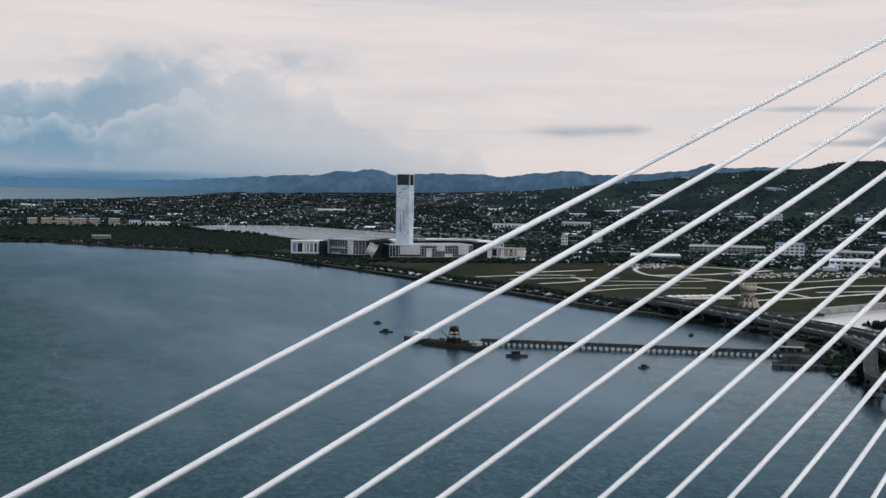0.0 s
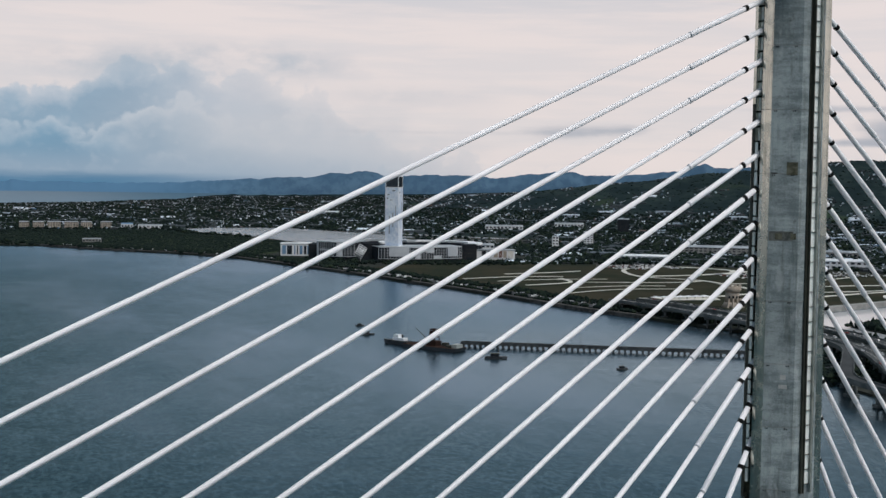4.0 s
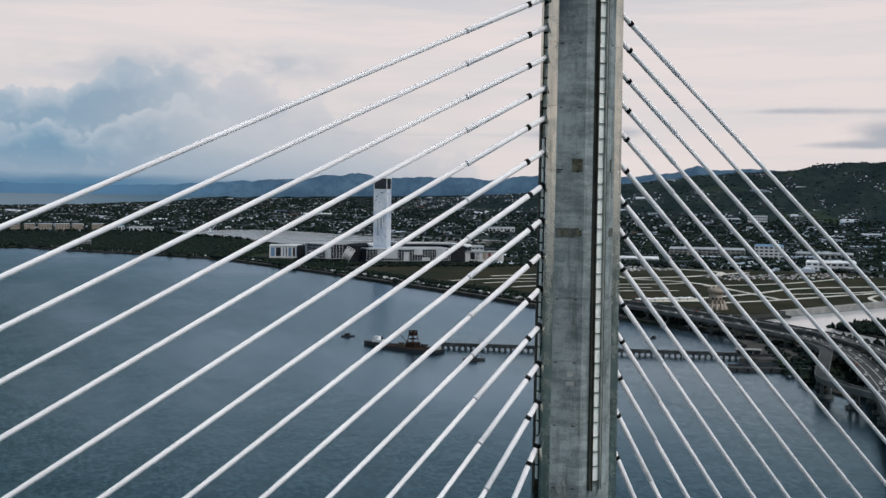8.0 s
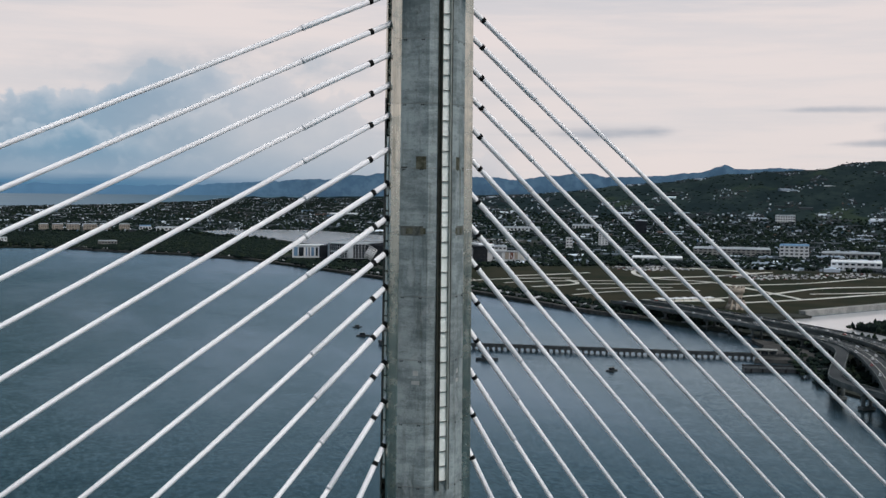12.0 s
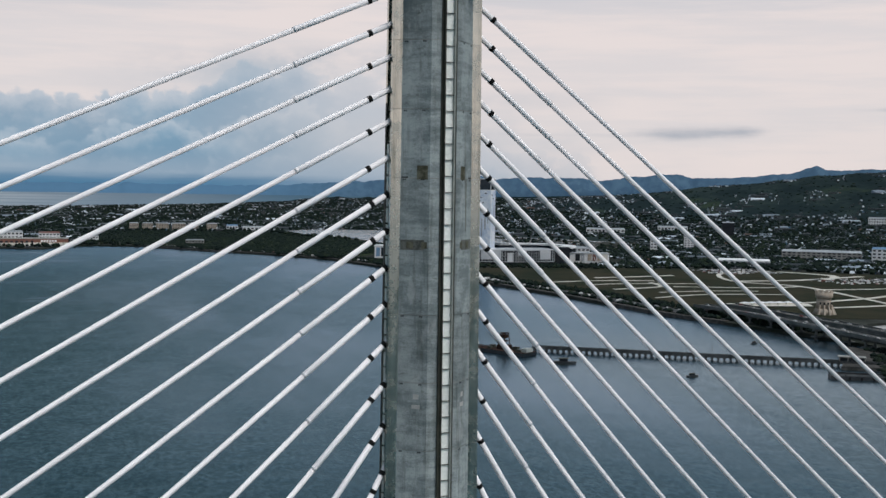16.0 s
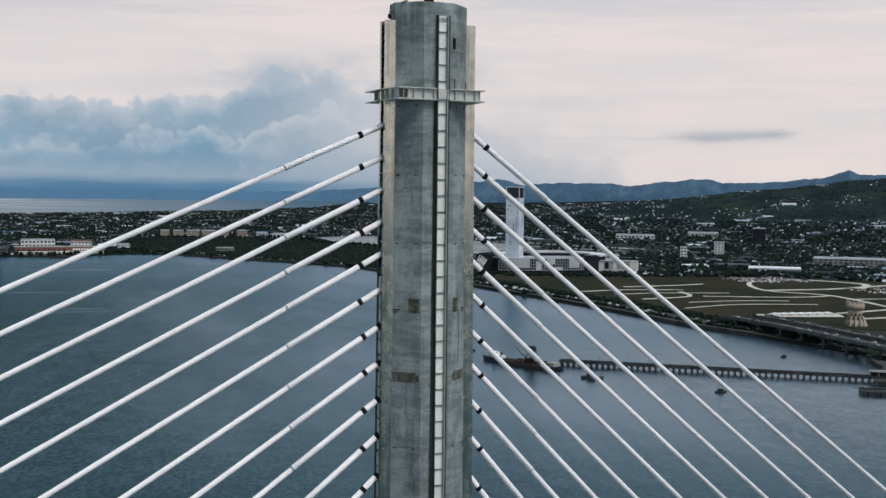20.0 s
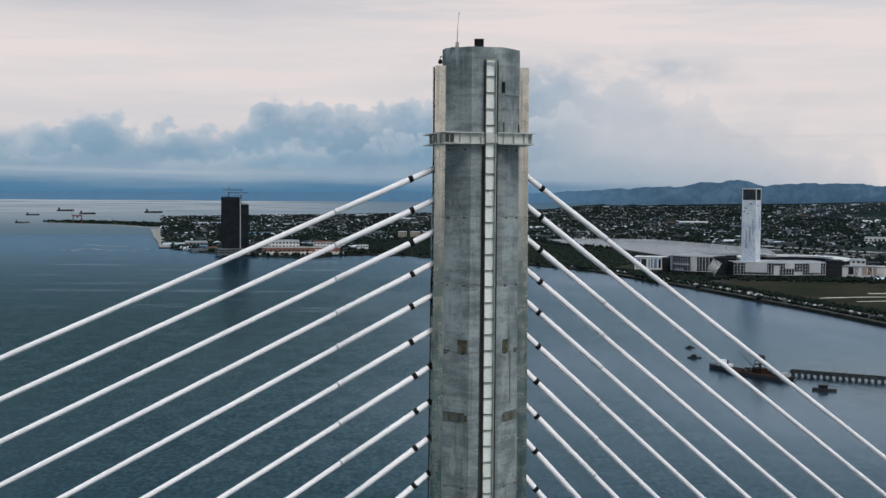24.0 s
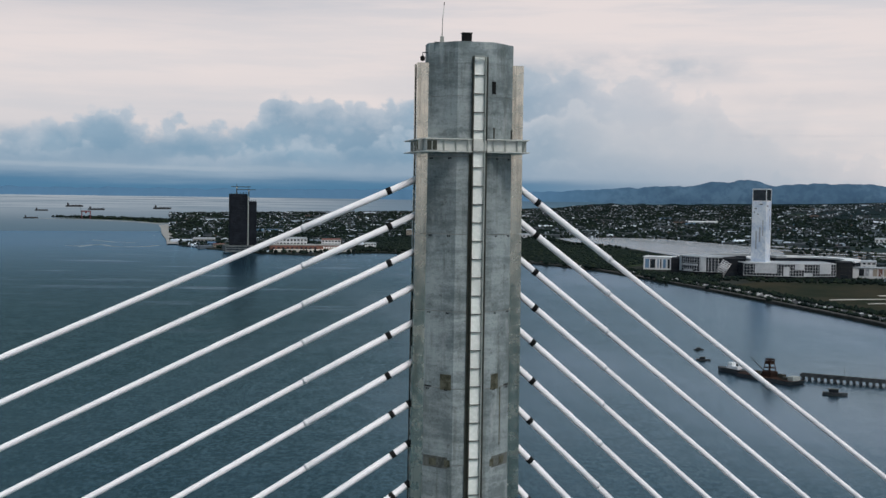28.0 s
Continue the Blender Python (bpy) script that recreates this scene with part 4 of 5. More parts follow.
def viaduct(name, pts, width, z0, label, lanes):
    v = thing(name, label, "viaduct")
    zs = rising(pts, z0)
    strip("deck_slab", pts, width, [z - 0.02 for z in zs], VIA_CONC, "", 1.1, v)
    strip("carriageway", pts, width - 1.2, [z + 0.05 for z in zs], ASPHALT, "dark asphalt carriageway", 0.06, v)
    for off in (-1, 1):
        strip("parapet", inland(pts, off * (width / 2 - 0.25)), 0.45, [z + 1.15 for z in zs], VIA_CONC, "", 1.2, v)
    for j in range(1, lanes):
        strip("lane_line", inland(pts, -width / 2 + width * j / lanes), 0.35, [z + 0.075 for z in zs], PAVING, "", 0.02, v)
    for off in (-width * 0.28, width * 0.28):
        strip("girder", inland(pts, off), 2.4, [z - 1.1 for z in zs], VIA_CONC, "", 1.5, v)
    total, s_ = length_of(pts), 18.0
    while s_ < total - 5:
        p, h = at_line(pts, s_)
        z = z0 + max(0.0, 470 - p[1]) * 0.03
        pier = part("pier_cap", Build().box(-1.3, 1.3, -width / 2 + 0.8, width / 2 - 0.8, z - 4.2, z - 2.55, h, (p[0], p[1], 0)), VIA_CONC, v)
        for off in (-width * 0.27, width * 0.27):
            c, sn = math.cos(radians(h)), math.sin(radians(h))
            q = (p[0] - sn * off, p[1] + c * off)
            part("column", Build().tube([(*q, -0.5), (*q, z - 4.2)], [1.15, 1.15], 10), VIA_CONC, pier, smooth=True)
        part("pile_cap", Build().box(-2.6, 2.6, -width / 2 + 0.2, width / 2 - 0.2, 0.2 if p[1] < 640 else 2.6, 2.0 if p[1] < 640 else 3.6, h, (p[0], p[1], 0)), VIA_CONC, pier)
        s_ += 36.0
    return v


viaduct("viaduct", VIA_A, 16, 12.0, "grey concrete highway viaduct curving over the shore", 3)
viaduct("viaduct", VIA_B, 16, 12.2, "grey concrete highway viaduct curving over the shore", 3)
viaduct("slip_road", RAMP, 9, 12.1, "narrow concrete slip road curving off the viaduct", 1)


def car(name, label, mat):
    c = thing(name, label, "car", "cars on the highway")
    part("body", Build().prism([(-2.1, -0.85), (2.1, -0.85), (2.1, 0.85), (-2.1, 0.85)], [(-2.05, -0.8), (2.0, -0.8), (2.0, 0.8), (-2.05, 0.8)], 0.25, 0.85), mat, c)
    part("cabin", Build().prism([(-1.7, -0.78), (1.1, -0.78), (1.1, 0.78), (-1.7, 0.78)], [(-1.3, -0.62), (0.5, -0.62), (0.5, 0.62), (-1.3, 0.62)], 0.85, 1.38), GLASS_DARK, c, "dark car windows")
    part("roof", Build().box(-1.28, 0.48, -0.6, 0.6, 1.38, 1.44), mat, c)
    wheel = Build().tube([(0, -0.1, 0), (0, 0.1, 0)], [0.32, 0.32], 10)
    me = wheel.mesh("wheel", RUBBER)
    for x in (-1.3, 1.3):
        for y in (-0.78, 0.78):
            w = new("wheel", me)
            w.parent, w.location = c, (x, y, 0.32)
    return c


CAR_MATS = [mottled("white_car", (0.7, 0.7, 0.7), (0.78, 0.78, 0.78), 0.5, 0.3), mottled("black_car", (0.015, 0.015, 0.017), (0.03, 0.03, 0.032), 0.5, 0.3),
            mottled("silver_car", (0.30, 0.31, 0.33), (0.40, 0.41, 0.43), 0.5, 0.3), mottled("red_car", (0.25, 0.03, 0.03), (0.35, 0.05, 0.04), 0.5, 0.3)]
protos = [car("car", "%s car on the asphalt highway" % w, m) for w, m in zip(("white", "black", "silver", "red"), CAR_MATS)]
spots = []
for pts, offs, z0 in ((VIA_A, (-5, 0, 5), 12.07), (VIA_B, (-5, 0, 5), 12.27)):
    s_ = 14.0
    while s_ < 640:
        p, h = at_line(pts, s_)
        off = rnd.choice(offs)
        spots.append((p[0] - math.sin(radians(h)) * off, p[1] + math.cos(radians(h)) * off, z0 + max(0.0, 470 - p[1]) * 0.03, h + (0 if pts is VIA_A else 180)))
        s_ += rnd.uniform(9, 26)
for j, (x, y, z, h) in enumerate(spots):
    k = rnd.choices(range(4), (0.5, 0.2, 0.22, 0.08))[0] if j > 3 else j
    if j < 4:
        protos[j].matrix_world = pose(x, y, z, 0, 0, h)
    else:
        copy_thing(protos[k], pose(x, y, z, 0, 0, h))


# ---------------------------------------------------------------- trestle pier, barge, boats
P0, P1 = Vector((300.3, 791.5, 0)), Vector((527.1, 656.9, 0))
PIER_H = math.degrees(math.atan2(P1.y - P0.y, P1.x - P0.x))
trestle = thing("trestle_pier", "long old dark concrete trestle pier on close-set piles", "pier", at=pose(P0.x, P0.y, -1.5, 0, 0, PIER_H))
PL = (P1 - P0).length
part("deck", Build().box(0, PL, -3.2, 3.2, 3.5, 5.0), PIERDECK, trestle)
for y in (-3.2, 3.0):
    part("kerb", Build().box(0, PL, y, y + 0.25, 5.0, 5.7), PIERDECK, trestle)
part("pipe", Build().tube([(0, 1.5, 5.3), (PL, 1.5, 5.3)], [0.3, 0.3], 8), PIERDECK, trestle)
bent = Build().box(-0.9, 0.9, -3.0, 3.0, 2.6, 3.5)
for y in (-2.4, 0, 2.4):
    bent.box(-0.7, 0.7, y - 0.6, y + 0.6, -0.5, 2.6)
bent_mesh = bent.mesh("bent", PIERDECK)
for j in range(int(PL / 4.6)):
    ob = new("bent", bent_mesh)
    ob.parent, ob.location = trestle, (2 + j * 4.6, 0, 0)
for j, x in enumerate((32, 54, 96, 140)):
    lp = thing("lamp_post", "thin dark lamp post on the trestle pier", "lamp post", "pier lamp posts", pose(P0.x, P0.y, 3.5, 0, 0, PIER_H) @ pose(x, -2.6, 0))
    part("pole", Build().tube([(0, 0, 0), (0, 0, 8.0)], [0.14, 0.09], 6), STEEL_DARK, lp)
    part("lamp_head", Build().box(-0.2, 0.2, -0.1, 0.9, 7.9, 8.1), STEEL_DARK, lp)
hut = thing("pier_hut", "open flat-roofed concrete shelter at the shore end of the pier", "hut", at=pose(P0.x, P0.y, 2.5, 0, 0, PIER_H) @ pose(PL - 22, 4, 0))
part("wall", Build().box(-9, 9, -3, 4, 0, 3.2), PIERDECK, hut)
part("roof", Build().box(-10, 10, -4.4, 5, 4.2, 4.6), CONC_OLD, hut)
for x in (-9, -3, 3, 9):
    part("post", Build().box(x - 0.25, x + 0.25, -4.2, -3.7, 0, 4.2).box(x - 0.25, x + 0.25, 3.9, 4.3, 3.2, 4.2), CONC_OLD, hut)
for x in (-6, -2, 2, 6):
    part("window", Build().box(x - 1.2, x + 1.2, -3.1, -2.9, 1.2, 2.6), GLASS_DARK, hut)
jetty = thing("rubble_jetty", "low dark rubble jetty carrying the shore end of the pier", "jetty")
part("bank", flat([(490, 655), (520, 640), (560, 640), (585, 700), (560, 760), (545, 720), (510, 680)], -1, 2.6), ROCK, jetty)
pontoon = thing("pontoon", "long low dark floating pontoon beside the shore", "pontoon", at=pose(458, 623, 0, 0, 0, math.degrees(math.atan2(-26, 56))))
part("hull", Build().box(0, 60, -5, 6, -0.8, 2.4), HULL, pontoon)
part("deck", Build().box(0.3, 59.7, -4.7, 5.7, 2.4, 2.6), PIERDECK, pontoon)
part("rail", Build().box(0, 60, 5.6, 5.8, 2.6, 3.8), HULL, pontoon)
for x in range(4, 60, 8):
    part("fender", Build().box(x, x + 1.2, -5.4, -5.0, -0.2, 2.3), RUBBER, pontoon)
for x in (10, 30, 48):
    part("bollard", Build().tube([(x, -4, 2.6), (x, -4, 3.4), (x, -4, 3.5)], [0.35, 0.3, 0.5], 8), RUBBER, pontoon)


def hull(length, beam, low, high, bow=0.25):
    """A boat's hull with a pointed bow at +x and a raked stem."""
    l = length / 2
    def ring(w, f):
        return [(-l, -w), (l * (1 - bow * 2), -w), (l * f, -w * 0.15), (l * f, w * 0.15), (l * (1 - bow * 2), w), (-l, w)]
    return Build().prism(ring(beam / 2 * 0.8, 0.93), ring(beam / 2, 1.0), low, high)


def work_barge():
    h = math.degrees(math.atan2(765 - 822, 288 - 252))
    b = thing("work_barge", "dark rusty work barge with a derrick and piled gear", "barge", at=pose(274, 784, 0, 0, 0, h))
    part("hull", Build().prism([(-24, -8), (24, -8), (24, 8), (-24, 8)], [(-26, -8.5), (26, -8.5), (26, 8.5), (-26, 8.5)], -1, 2.6), HULL, b)
    part("deck", Build().box(-25.5, 25.5, -8.2, 8.2, 2.6, 2.75), RUST, b)
    d = part("derrick", Build().box(-4.5, 4.5, -4, 4, 2.75, 6.5), RUST, b, "rusty lattice derrick tower")
    for x in (-2.6, 2.6):
        for y in (-2.6, 2.6):
            part("leg", Build().tube([(x * 1.2, y * 1.2, 6.5), (x * 0.8, y * 0.8, 16.0)], [0.38, 0.3], 6), RUST, d)
    for z in (9.0, 12.0, 15.3):
        part("tie_frame", Build().box(-2.7, 2.7, -2.7, -2.4, z, z + 0.6).box(-2.7, 2.7, 2.4, 2.7, z, z + 0.6).box(-2.7, -2.4, -2.4, 2.4, z, z + 0.6).box(2.4, 2.7, -2.4, 2.4, z, z + 0.6), RUST, d)
    part("top_house", Build().box(-2.4, 2.4, -2.4, 2.4, 12.4, 14.6), RUST, d)
    part("boom", Build().tube([(-5, 0, 6), (-17, -2, 15.5)], [0.4, 0.2], 6), STEEL_DARK, b)
    for x, y, w, hh in ((-14, 3, 4, 2.2), (-11, -4, 3, 1.6), (10, 2, 5, 2.8), (17, -3, 4, 1.9), (20, 4, 3, 2.4)):
        part("crate", Build().box(x - w / 2, x + w / 2, y - 1.6, y + 1.6, 2.75, 2.75 + hh), STEEL_DARK, b)
    part("deck_house", Build().box(20, 25, -4, 4, 2.75, 5.6), STEEL, b, "pale deck house")
    t = thing("tug_boat", "dark-hulled tug boat with a white wheelhouse", "boat", at=pose(255, 819, 0, 0, 0, h + 180))
    part("hull", hull(26, 8, -0.8, 2.6), HULL, t)
    part("bulwark", hull(26.4, 8.3, 2.6, 3.3), HULL, t)
    part("cabin", Build().box(-9, 2, -2.8, 2.8, 2.8, 5.4), WHITE, t)
    part("wheelhouse", Build().box(-3, 1.5, -2.2, 2.2, 5.4, 8.0), WHITE, t)
    part("window", Build().box(1.45, 1.6, -1.9, 1.9, 6.4, 7.5), GLASS_DARK, t)
    part("funnel", Build().tube([(-6, 0, 5.4), (-6, 0, 8.2)], [0.7, 0.6], 8), RUBBER, t)
    part("mast", Build().tube([(-2, 0, 8), (-2, 0, 11.5)], [0.12, 0.06], 6), STEEL_DARK, t)


work_barge()


def small_boat(x, y, h, length, label):
    b = thing("fishing_boat", label, "boat", "small boats in the bay", pose(x, y, 0, 0, 0, h))
    part("hull", hull(length, length * 0.26, -0.4, length * 0.10), HULL, b)
    part("cabin", Build().box(-length * 0.25, length * 0.12, -length * 0.09, length * 0.09, length * 0.10, length * 0.22), DARKWALL, b)
    part("roof", Build().box(-length * 0.28, length * 0.15, -length * 0.11, length * 0.11, length * 0.22, length * 0.245), STEEL_DARK, b)
    part("mast", Build().tube([(length * 0.1, 0, length * 0.1), (length * 0.1, 0, length * 0.45)], [0.1, 0.06], 5), STEEL_DARK, b)
    for y_ in (-1, 1):
        part("outrigger", Build().tube([(-length * 0.3, y_ * length * 0.3, 0.2), (length * 0.3, y_ * length * 0.3, 0.2)], [0.12, 0.12], 5), STEEL_DARK, b)
    part("cross_beam", Build().box(-0.12, 0.12, -length * 0.3, length * 0.3, length * 0.1, length * 0.1 + 0.15), STEEL_DARK, b)


small_boat(263, 946, 10, 9, "small dark outrigger fishing boat adrift in the bay")
small_boat(250, 882, -15, 12, "dark outrigger fishing boat adrift in the bay")
small_boat(300, 721, -20, 17, "larger dark flat fishing boat near the pier")
small_boat(366, 648, 15, 10, "small dark fishing boat near the trestle pier")
small_boat(505, 800, 25, 8, "small dark fishing boat close under the shore")

# ---------------------------------------------------------------- watch tower on the field
fort = thing("watch_tower", "round sand-coloured watch tower with a crenellated top", "tower", at=pose(697, 984, 2.9))
part("foot", Build().tube([(0, 0, 0), (0, 0, 6)], [11.5, 8.6], 20), SAND, fort, smooth=True)
part("shaft", Build().tube([(0, 0, 6), (0, 0, 17.5)], [8.2, 7.2], 20), SAND, fort, smooth=True)
part("gallery", Build().tube([(0, 0, 16.5), (0, 0, 18.0), (0, 0, 23.2)], [7.4, 9.0, 9.2], 20), SAND, fort, smooth=True)
for j in range(10):
    a = j * math.tau / 10
    part("merlon", Build().box(-0.8, 0.8, -1.5, 1.5, 23.2, 24.8, math.degrees(a), (8.4 * math.cos(a), 8.4 * math.sin(a), 0)), SAND, fort)
for j in range(5):
    a = math.radians(-150 + j * 30)
    ca, sa = math.cos(a), math.sin(a)
    part("buttress", Build().prism([(11.4 * ca - 1.2, 11.4 * sa - 1.2), (11.4 * ca + 1.2, 11.4 * sa - 1.2), (11.4 * ca + 1.2, 11.4 * sa + 1.2), (11.4 * ca - 1.2, 11.4 * sa + 1.2)],
                                   [(8.2 * ca - 0.5, 8.2 * sa - 0.5), (8.2 * ca + 0.5, 8.2 * sa - 0.5), (8.2 * ca + 0.5, 8.2 * sa + 0.5), (8.2 * ca - 0.5, 8.2 * sa + 0.5)], 0, 10), SAND, fort)
    part("window", Build().box(-0.8, 0.8, -0.4, 0.4, 10.5, 13, math.degrees(a) + 90, (7.7 * ca, 7.7 * sa, 0)), GLASS_DARK, fort)
shed = thing("exhibition_tent", "row of white plaza tents beside the watch tower", "tent", at=pose(662, 1082, 3.45))
for j in range(7):
    part("canopy", Build().prism([(j * 11 - 5, -5), (j * 11 + 5, -5), (j * 11 + 5, 5), (j * 11 - 5, 5)], [(j * 11 - 0.5, -0.5), (j * 11 + 0.5, -0.5), (j * 11 + 0.5, 0.5), (j * 11 - 0.5, 0.5)], 2.2, 3.6), WHITE, shed)
    part("wall", Build().box(j * 11 - 4.5, j * 11 + 4.5, -4.5, 4.5, 0, 2.2), PAVING, shed)


# ---------------------------------------------------------------- shopping complex and its tower
MALL = pose(586, 1800, 2.5, 0, 0, -18)


def facade_block(name, label, x0, y0, x1, y1, depth, z0, z1, solid, bow=0.0, cell=4.2):
    """A block whose front runs from (x0, y0) to (x1, y1), bowed outwards: dark glazing behind a white lattice, solid white stretches between."""
    th = thing(name, label, "building", at=MALL)
    n = max(2, round(math.dist((x0, y0), (x1, y1)) / cell))
    fx, fy = (x1 - x0), (y1 - y0)
    ln = math.hypot(fx, fy)
    nx, ny = fy / ln, -fx / ln
    def front(t, off=0.0):
        k = bow * 4 * t * (1 - t) + off
        return (x0 + fx * t + nx * k, y0 + fy * t + ny * k)
    def row(off):
        return [front(i / n, off) for i in range(n + 1)]
    back = [(x1 - nx * depth, y1 - ny * depth), (x0 - nx * depth, y0 - ny * depth)]
    part("wall", Build().prism(row(0) + back, row(0) + back, z0, z1), GLASS_DARK, th, "dark glazed front behind the lattice")
    part("ground_storey", Build().prism(row(-2.5) + back, row(-2.5) + back, 0, z0 - 0.01), DARKWALL, th, "dark recessed ground storey")
    part("roof", Build().prism(row(1.0) + back, row(1.0) + back, z1, z1 + 1.0), ROOF_GREY, th, "pale grey flat roof")
    lat = Build()
    h = 0.24
    for i in range(n + 1):
        p = front(i / n, 0.5)
        lat.box(-h, h, -0.5, 0.3, z0, z1, math.degrees(math.atan2(fy, fx)), (p[0], p[1], 0))
    m = max(2, round((z1 - z0) / cell))
    def band(t0, t1, za, zb, off):
        k = max(1, round((t1 - t0) * n))
        o = [front(t0 + (t1 - t0) * i / k, off) for i in range(k + 1)]
        q = [front(t0 + (t1 - t0) * i / k, 0.02) for i in range(k + 1)][::-1]
        return o + q, za, zb
    for j in range(1, m):
        pts, za, zb = band(0, 1, z0 + (z1 - z0) * j / m - h * 0.8, z0 + (z1 - z0) * j / m + h * 0.8, 0.8)
        lat.prism(pts, pts, za, zb)
    part("lattice", lat, FACADE, th, "white lattice sunscreen")
    for za, zb in ((z1 - 0.6, z1 + 0.9), (z0, z0 + 0.7)):
        pts, za, zb = band(0, 1, za, zb, 1.5)
        part("cornice", Build().prism(pts, pts, za, zb), FACADE, th)
    for t0, t1, ja, jb in solid:
        pts, za, zb = band(t0, t1, z0 + (z1 - z0) * ja, z0 + (z1 - z0) * jb, 1.3)
        part("cladding_panel", Build().prism(pts, pts, za, zb), FACADE, th)
    return th


facade_block("mall_wing", "long white curved shopping mall wing with a lattice front", -26, 0, 120, 44, 60, 5, 25, [(0.11, 0.33, 0.22, 1.0), (0.40, 0.46, 0.0, 0.78), (0.52, 0.62, 0.55, 1.0), (0.62, 0.72, 0.0, 0.3), (0.80, 0.94, 0.2, 1.0)], 17, 4.8)
facade_block("mall_wing", "white curved shopping mall wing with a lattice front", -134, 66, -62, 38, 55, 6, 31, [(0.0, 0.07, 0.0, 1.0), (0.10, 0.52, 0.40, 0.52), (0.15, 0.40, 0.0, 0.14), (0.58, 0.70, 0.0, 1.0)], 15, 4.8)
for x0, x1, y0, y1, z1, nm in ((-66, -24, 36, 90, 28, "dark-clad entrance hall between the mall wings"), (-150, -132, 78, 120, 24, "dark-clad cube at the end of the mall"), (122, 147, 50, 100, 27, "dark-clad hall at the end of the mall wing")):
    th = thing("mall_hall", nm, "building", at=MALL)
    part("wall", Build().box(x0, x1, y0, y1, 0, z1), DARKWALL, th)
    part("parapet", Build().box(x0 - 0.4, x1 + 0.4, y0 - 0.4, y1 + 0.4, z1, z1 + 1.2), DARKWALL, th)
    part("entrance", Build().box((x0 + x1) / 2 - 5, (x0 + x1) / 2 + 5, y0 - 0.6, y0 - 0.02, 0, 7), GLASS_DARK, th)
    for j in range(3):
        part("cladding_joint", Build().box(x0, x1, y0 - 0.25, y0 - 0.01, z1 * (j + 1) / 4, z1 * (j + 1) / 4 + 0.3), STEEL_DARK, th)
hotel = thing("office_block", "white office block with tall blue-grey windows", "building", at=MALL)
part("wall", Build().box(-205, -150, 150, 190, 0, 22), WHITE, hotel)
part("roof", Build().box(-206, -149, 149, 191, 22, 23), WHITE, hotel)
for j, (a0, a1) in enumerate(((-202, -195), (-193, -184), (-180, -178), (-175, -173), (-170, -165), (-162, -158), (-156, -152))):
    part("window", Build().box(a0, a1, 149.6, 150.3, 3, 19), GLASS_DARK if j % 2 else ROOF_BLUE, hotel)
store = thing("store_building", "low white store with coloured billboards", "building", at=MALL)
part("wall", Build().box(148, 220, 95, 125, 0, 17), WHITE, store)
part("roof", Build().box(147, 221, 94, 126, 17, 18), ROOF_GREY, store)
for a0, a1, mat in ((160, 168, DARKWALL), (170, 176, ROOF_GREY), (182, 189, SAND), (191, 197, BRICKRED), (199, 205, SAND), (208, 217, PAVING)):
    part("billboard", Build().box(a0, a1, 94.3, 95.1, 4, 16), mat, store)
for x in (178, 198, 214):
    part("stay_post", Build().tube([(x, 92, 0), (x - 6, 92, 12)], [0.5, 0.4], 6), WHITE, store)

tower = thing("mall_tower", "tall slender white tower with a dark glass crown", "tower", at=MALL @ pose(0, 26, 0, 0, 0, -19.5))
part("shaft", Build().box(-12, 12, -12, 12, 0, 127), TOWER, tower, "weathered white tower cladding")
part("plinth", Build().box(-13.5, 13.5, -13.5, 13.5, 0, 27), WHITE, tower)
crown = part("crown", Build().box(-11.4, 11.4, -11.4, 11.4, 127, 146), GLASS_DARK, tower, "dark glass crown in a white frame")
for x in (-12, 11):
    for y in (-12, 11):
        part("frame_post", Build().box(x, x + 1, y, y + 1, 127, 147.5), WHITE, crown)
for z0, z1 in ((126.6, 128), (146, 147.5)):
    part("frame_ring", Build().box(-12.1, 12.1, -12.1, -11.2, z0, z1).box(-12.1, 12.1, 11.2, 12.1, z0, z1).box(-12.1, -11.2, -11.2, 11.2, z0, z1).box(11.2, 12.1, -11.2, 11.2, z0, z1), WHITE, crown)
for x, y, w, z, hh in ((-6, -12.05, 4, 114, 1.2), (3, -12.05, 5, 121, 1.6), (-8, -12.05, 2.5, 108, 1.4), (-2, -12.05, 3, 105, 1.2), (2, -12.05, 2.5, 60, 24), (-4, -12.05, 2, 48, 30), (7, -12.05, 1.6, 70, 26)):
    part("louvre", Build().box(x - w / 2, x + w / 2, y, y + 0.3, z, z + hh), DARKWALL if hh < 3 else ROOF_GREY, tower)
for y, w, z, hh in ((-6, 4, 118, 2), (2, 3, 112, 1.6), (5, 2, 80, 22)):
    part("louvre", Build().box(11.9, 12.05, y - w / 2, y + w / 2, z, z + hh), DARKWALL if hh < 3 else ROOF_GREY, tower)


def arc_roof(name, label, cx, cy, r0, r1, a0, a1, z0, z1, mat):
    th = thing(name, label, "roof", at=MALL)
    n = 24
    o = [(cx + r1 * math.cos(radians(a0 + (a1 - a0) * i / n)), cy + r1 * math.sin(radians(a0 + (a1 - a0) * i / n))) for i in range(n + 1)]
    q = [(cx + r0 * math.cos(radians(a0 + (a1 - a0) * i / n)), cy + r0 * math.sin(radians(a0 + (a1 - a0) * i / n))) for i in range(n + 1)][::-1]
    part("wall", Build().prism(o + q, o + q, 0, z0), GLASS_DARK, th)
    part("roof", Build().prism(o + q, o + q, z0, z1), mat, th)


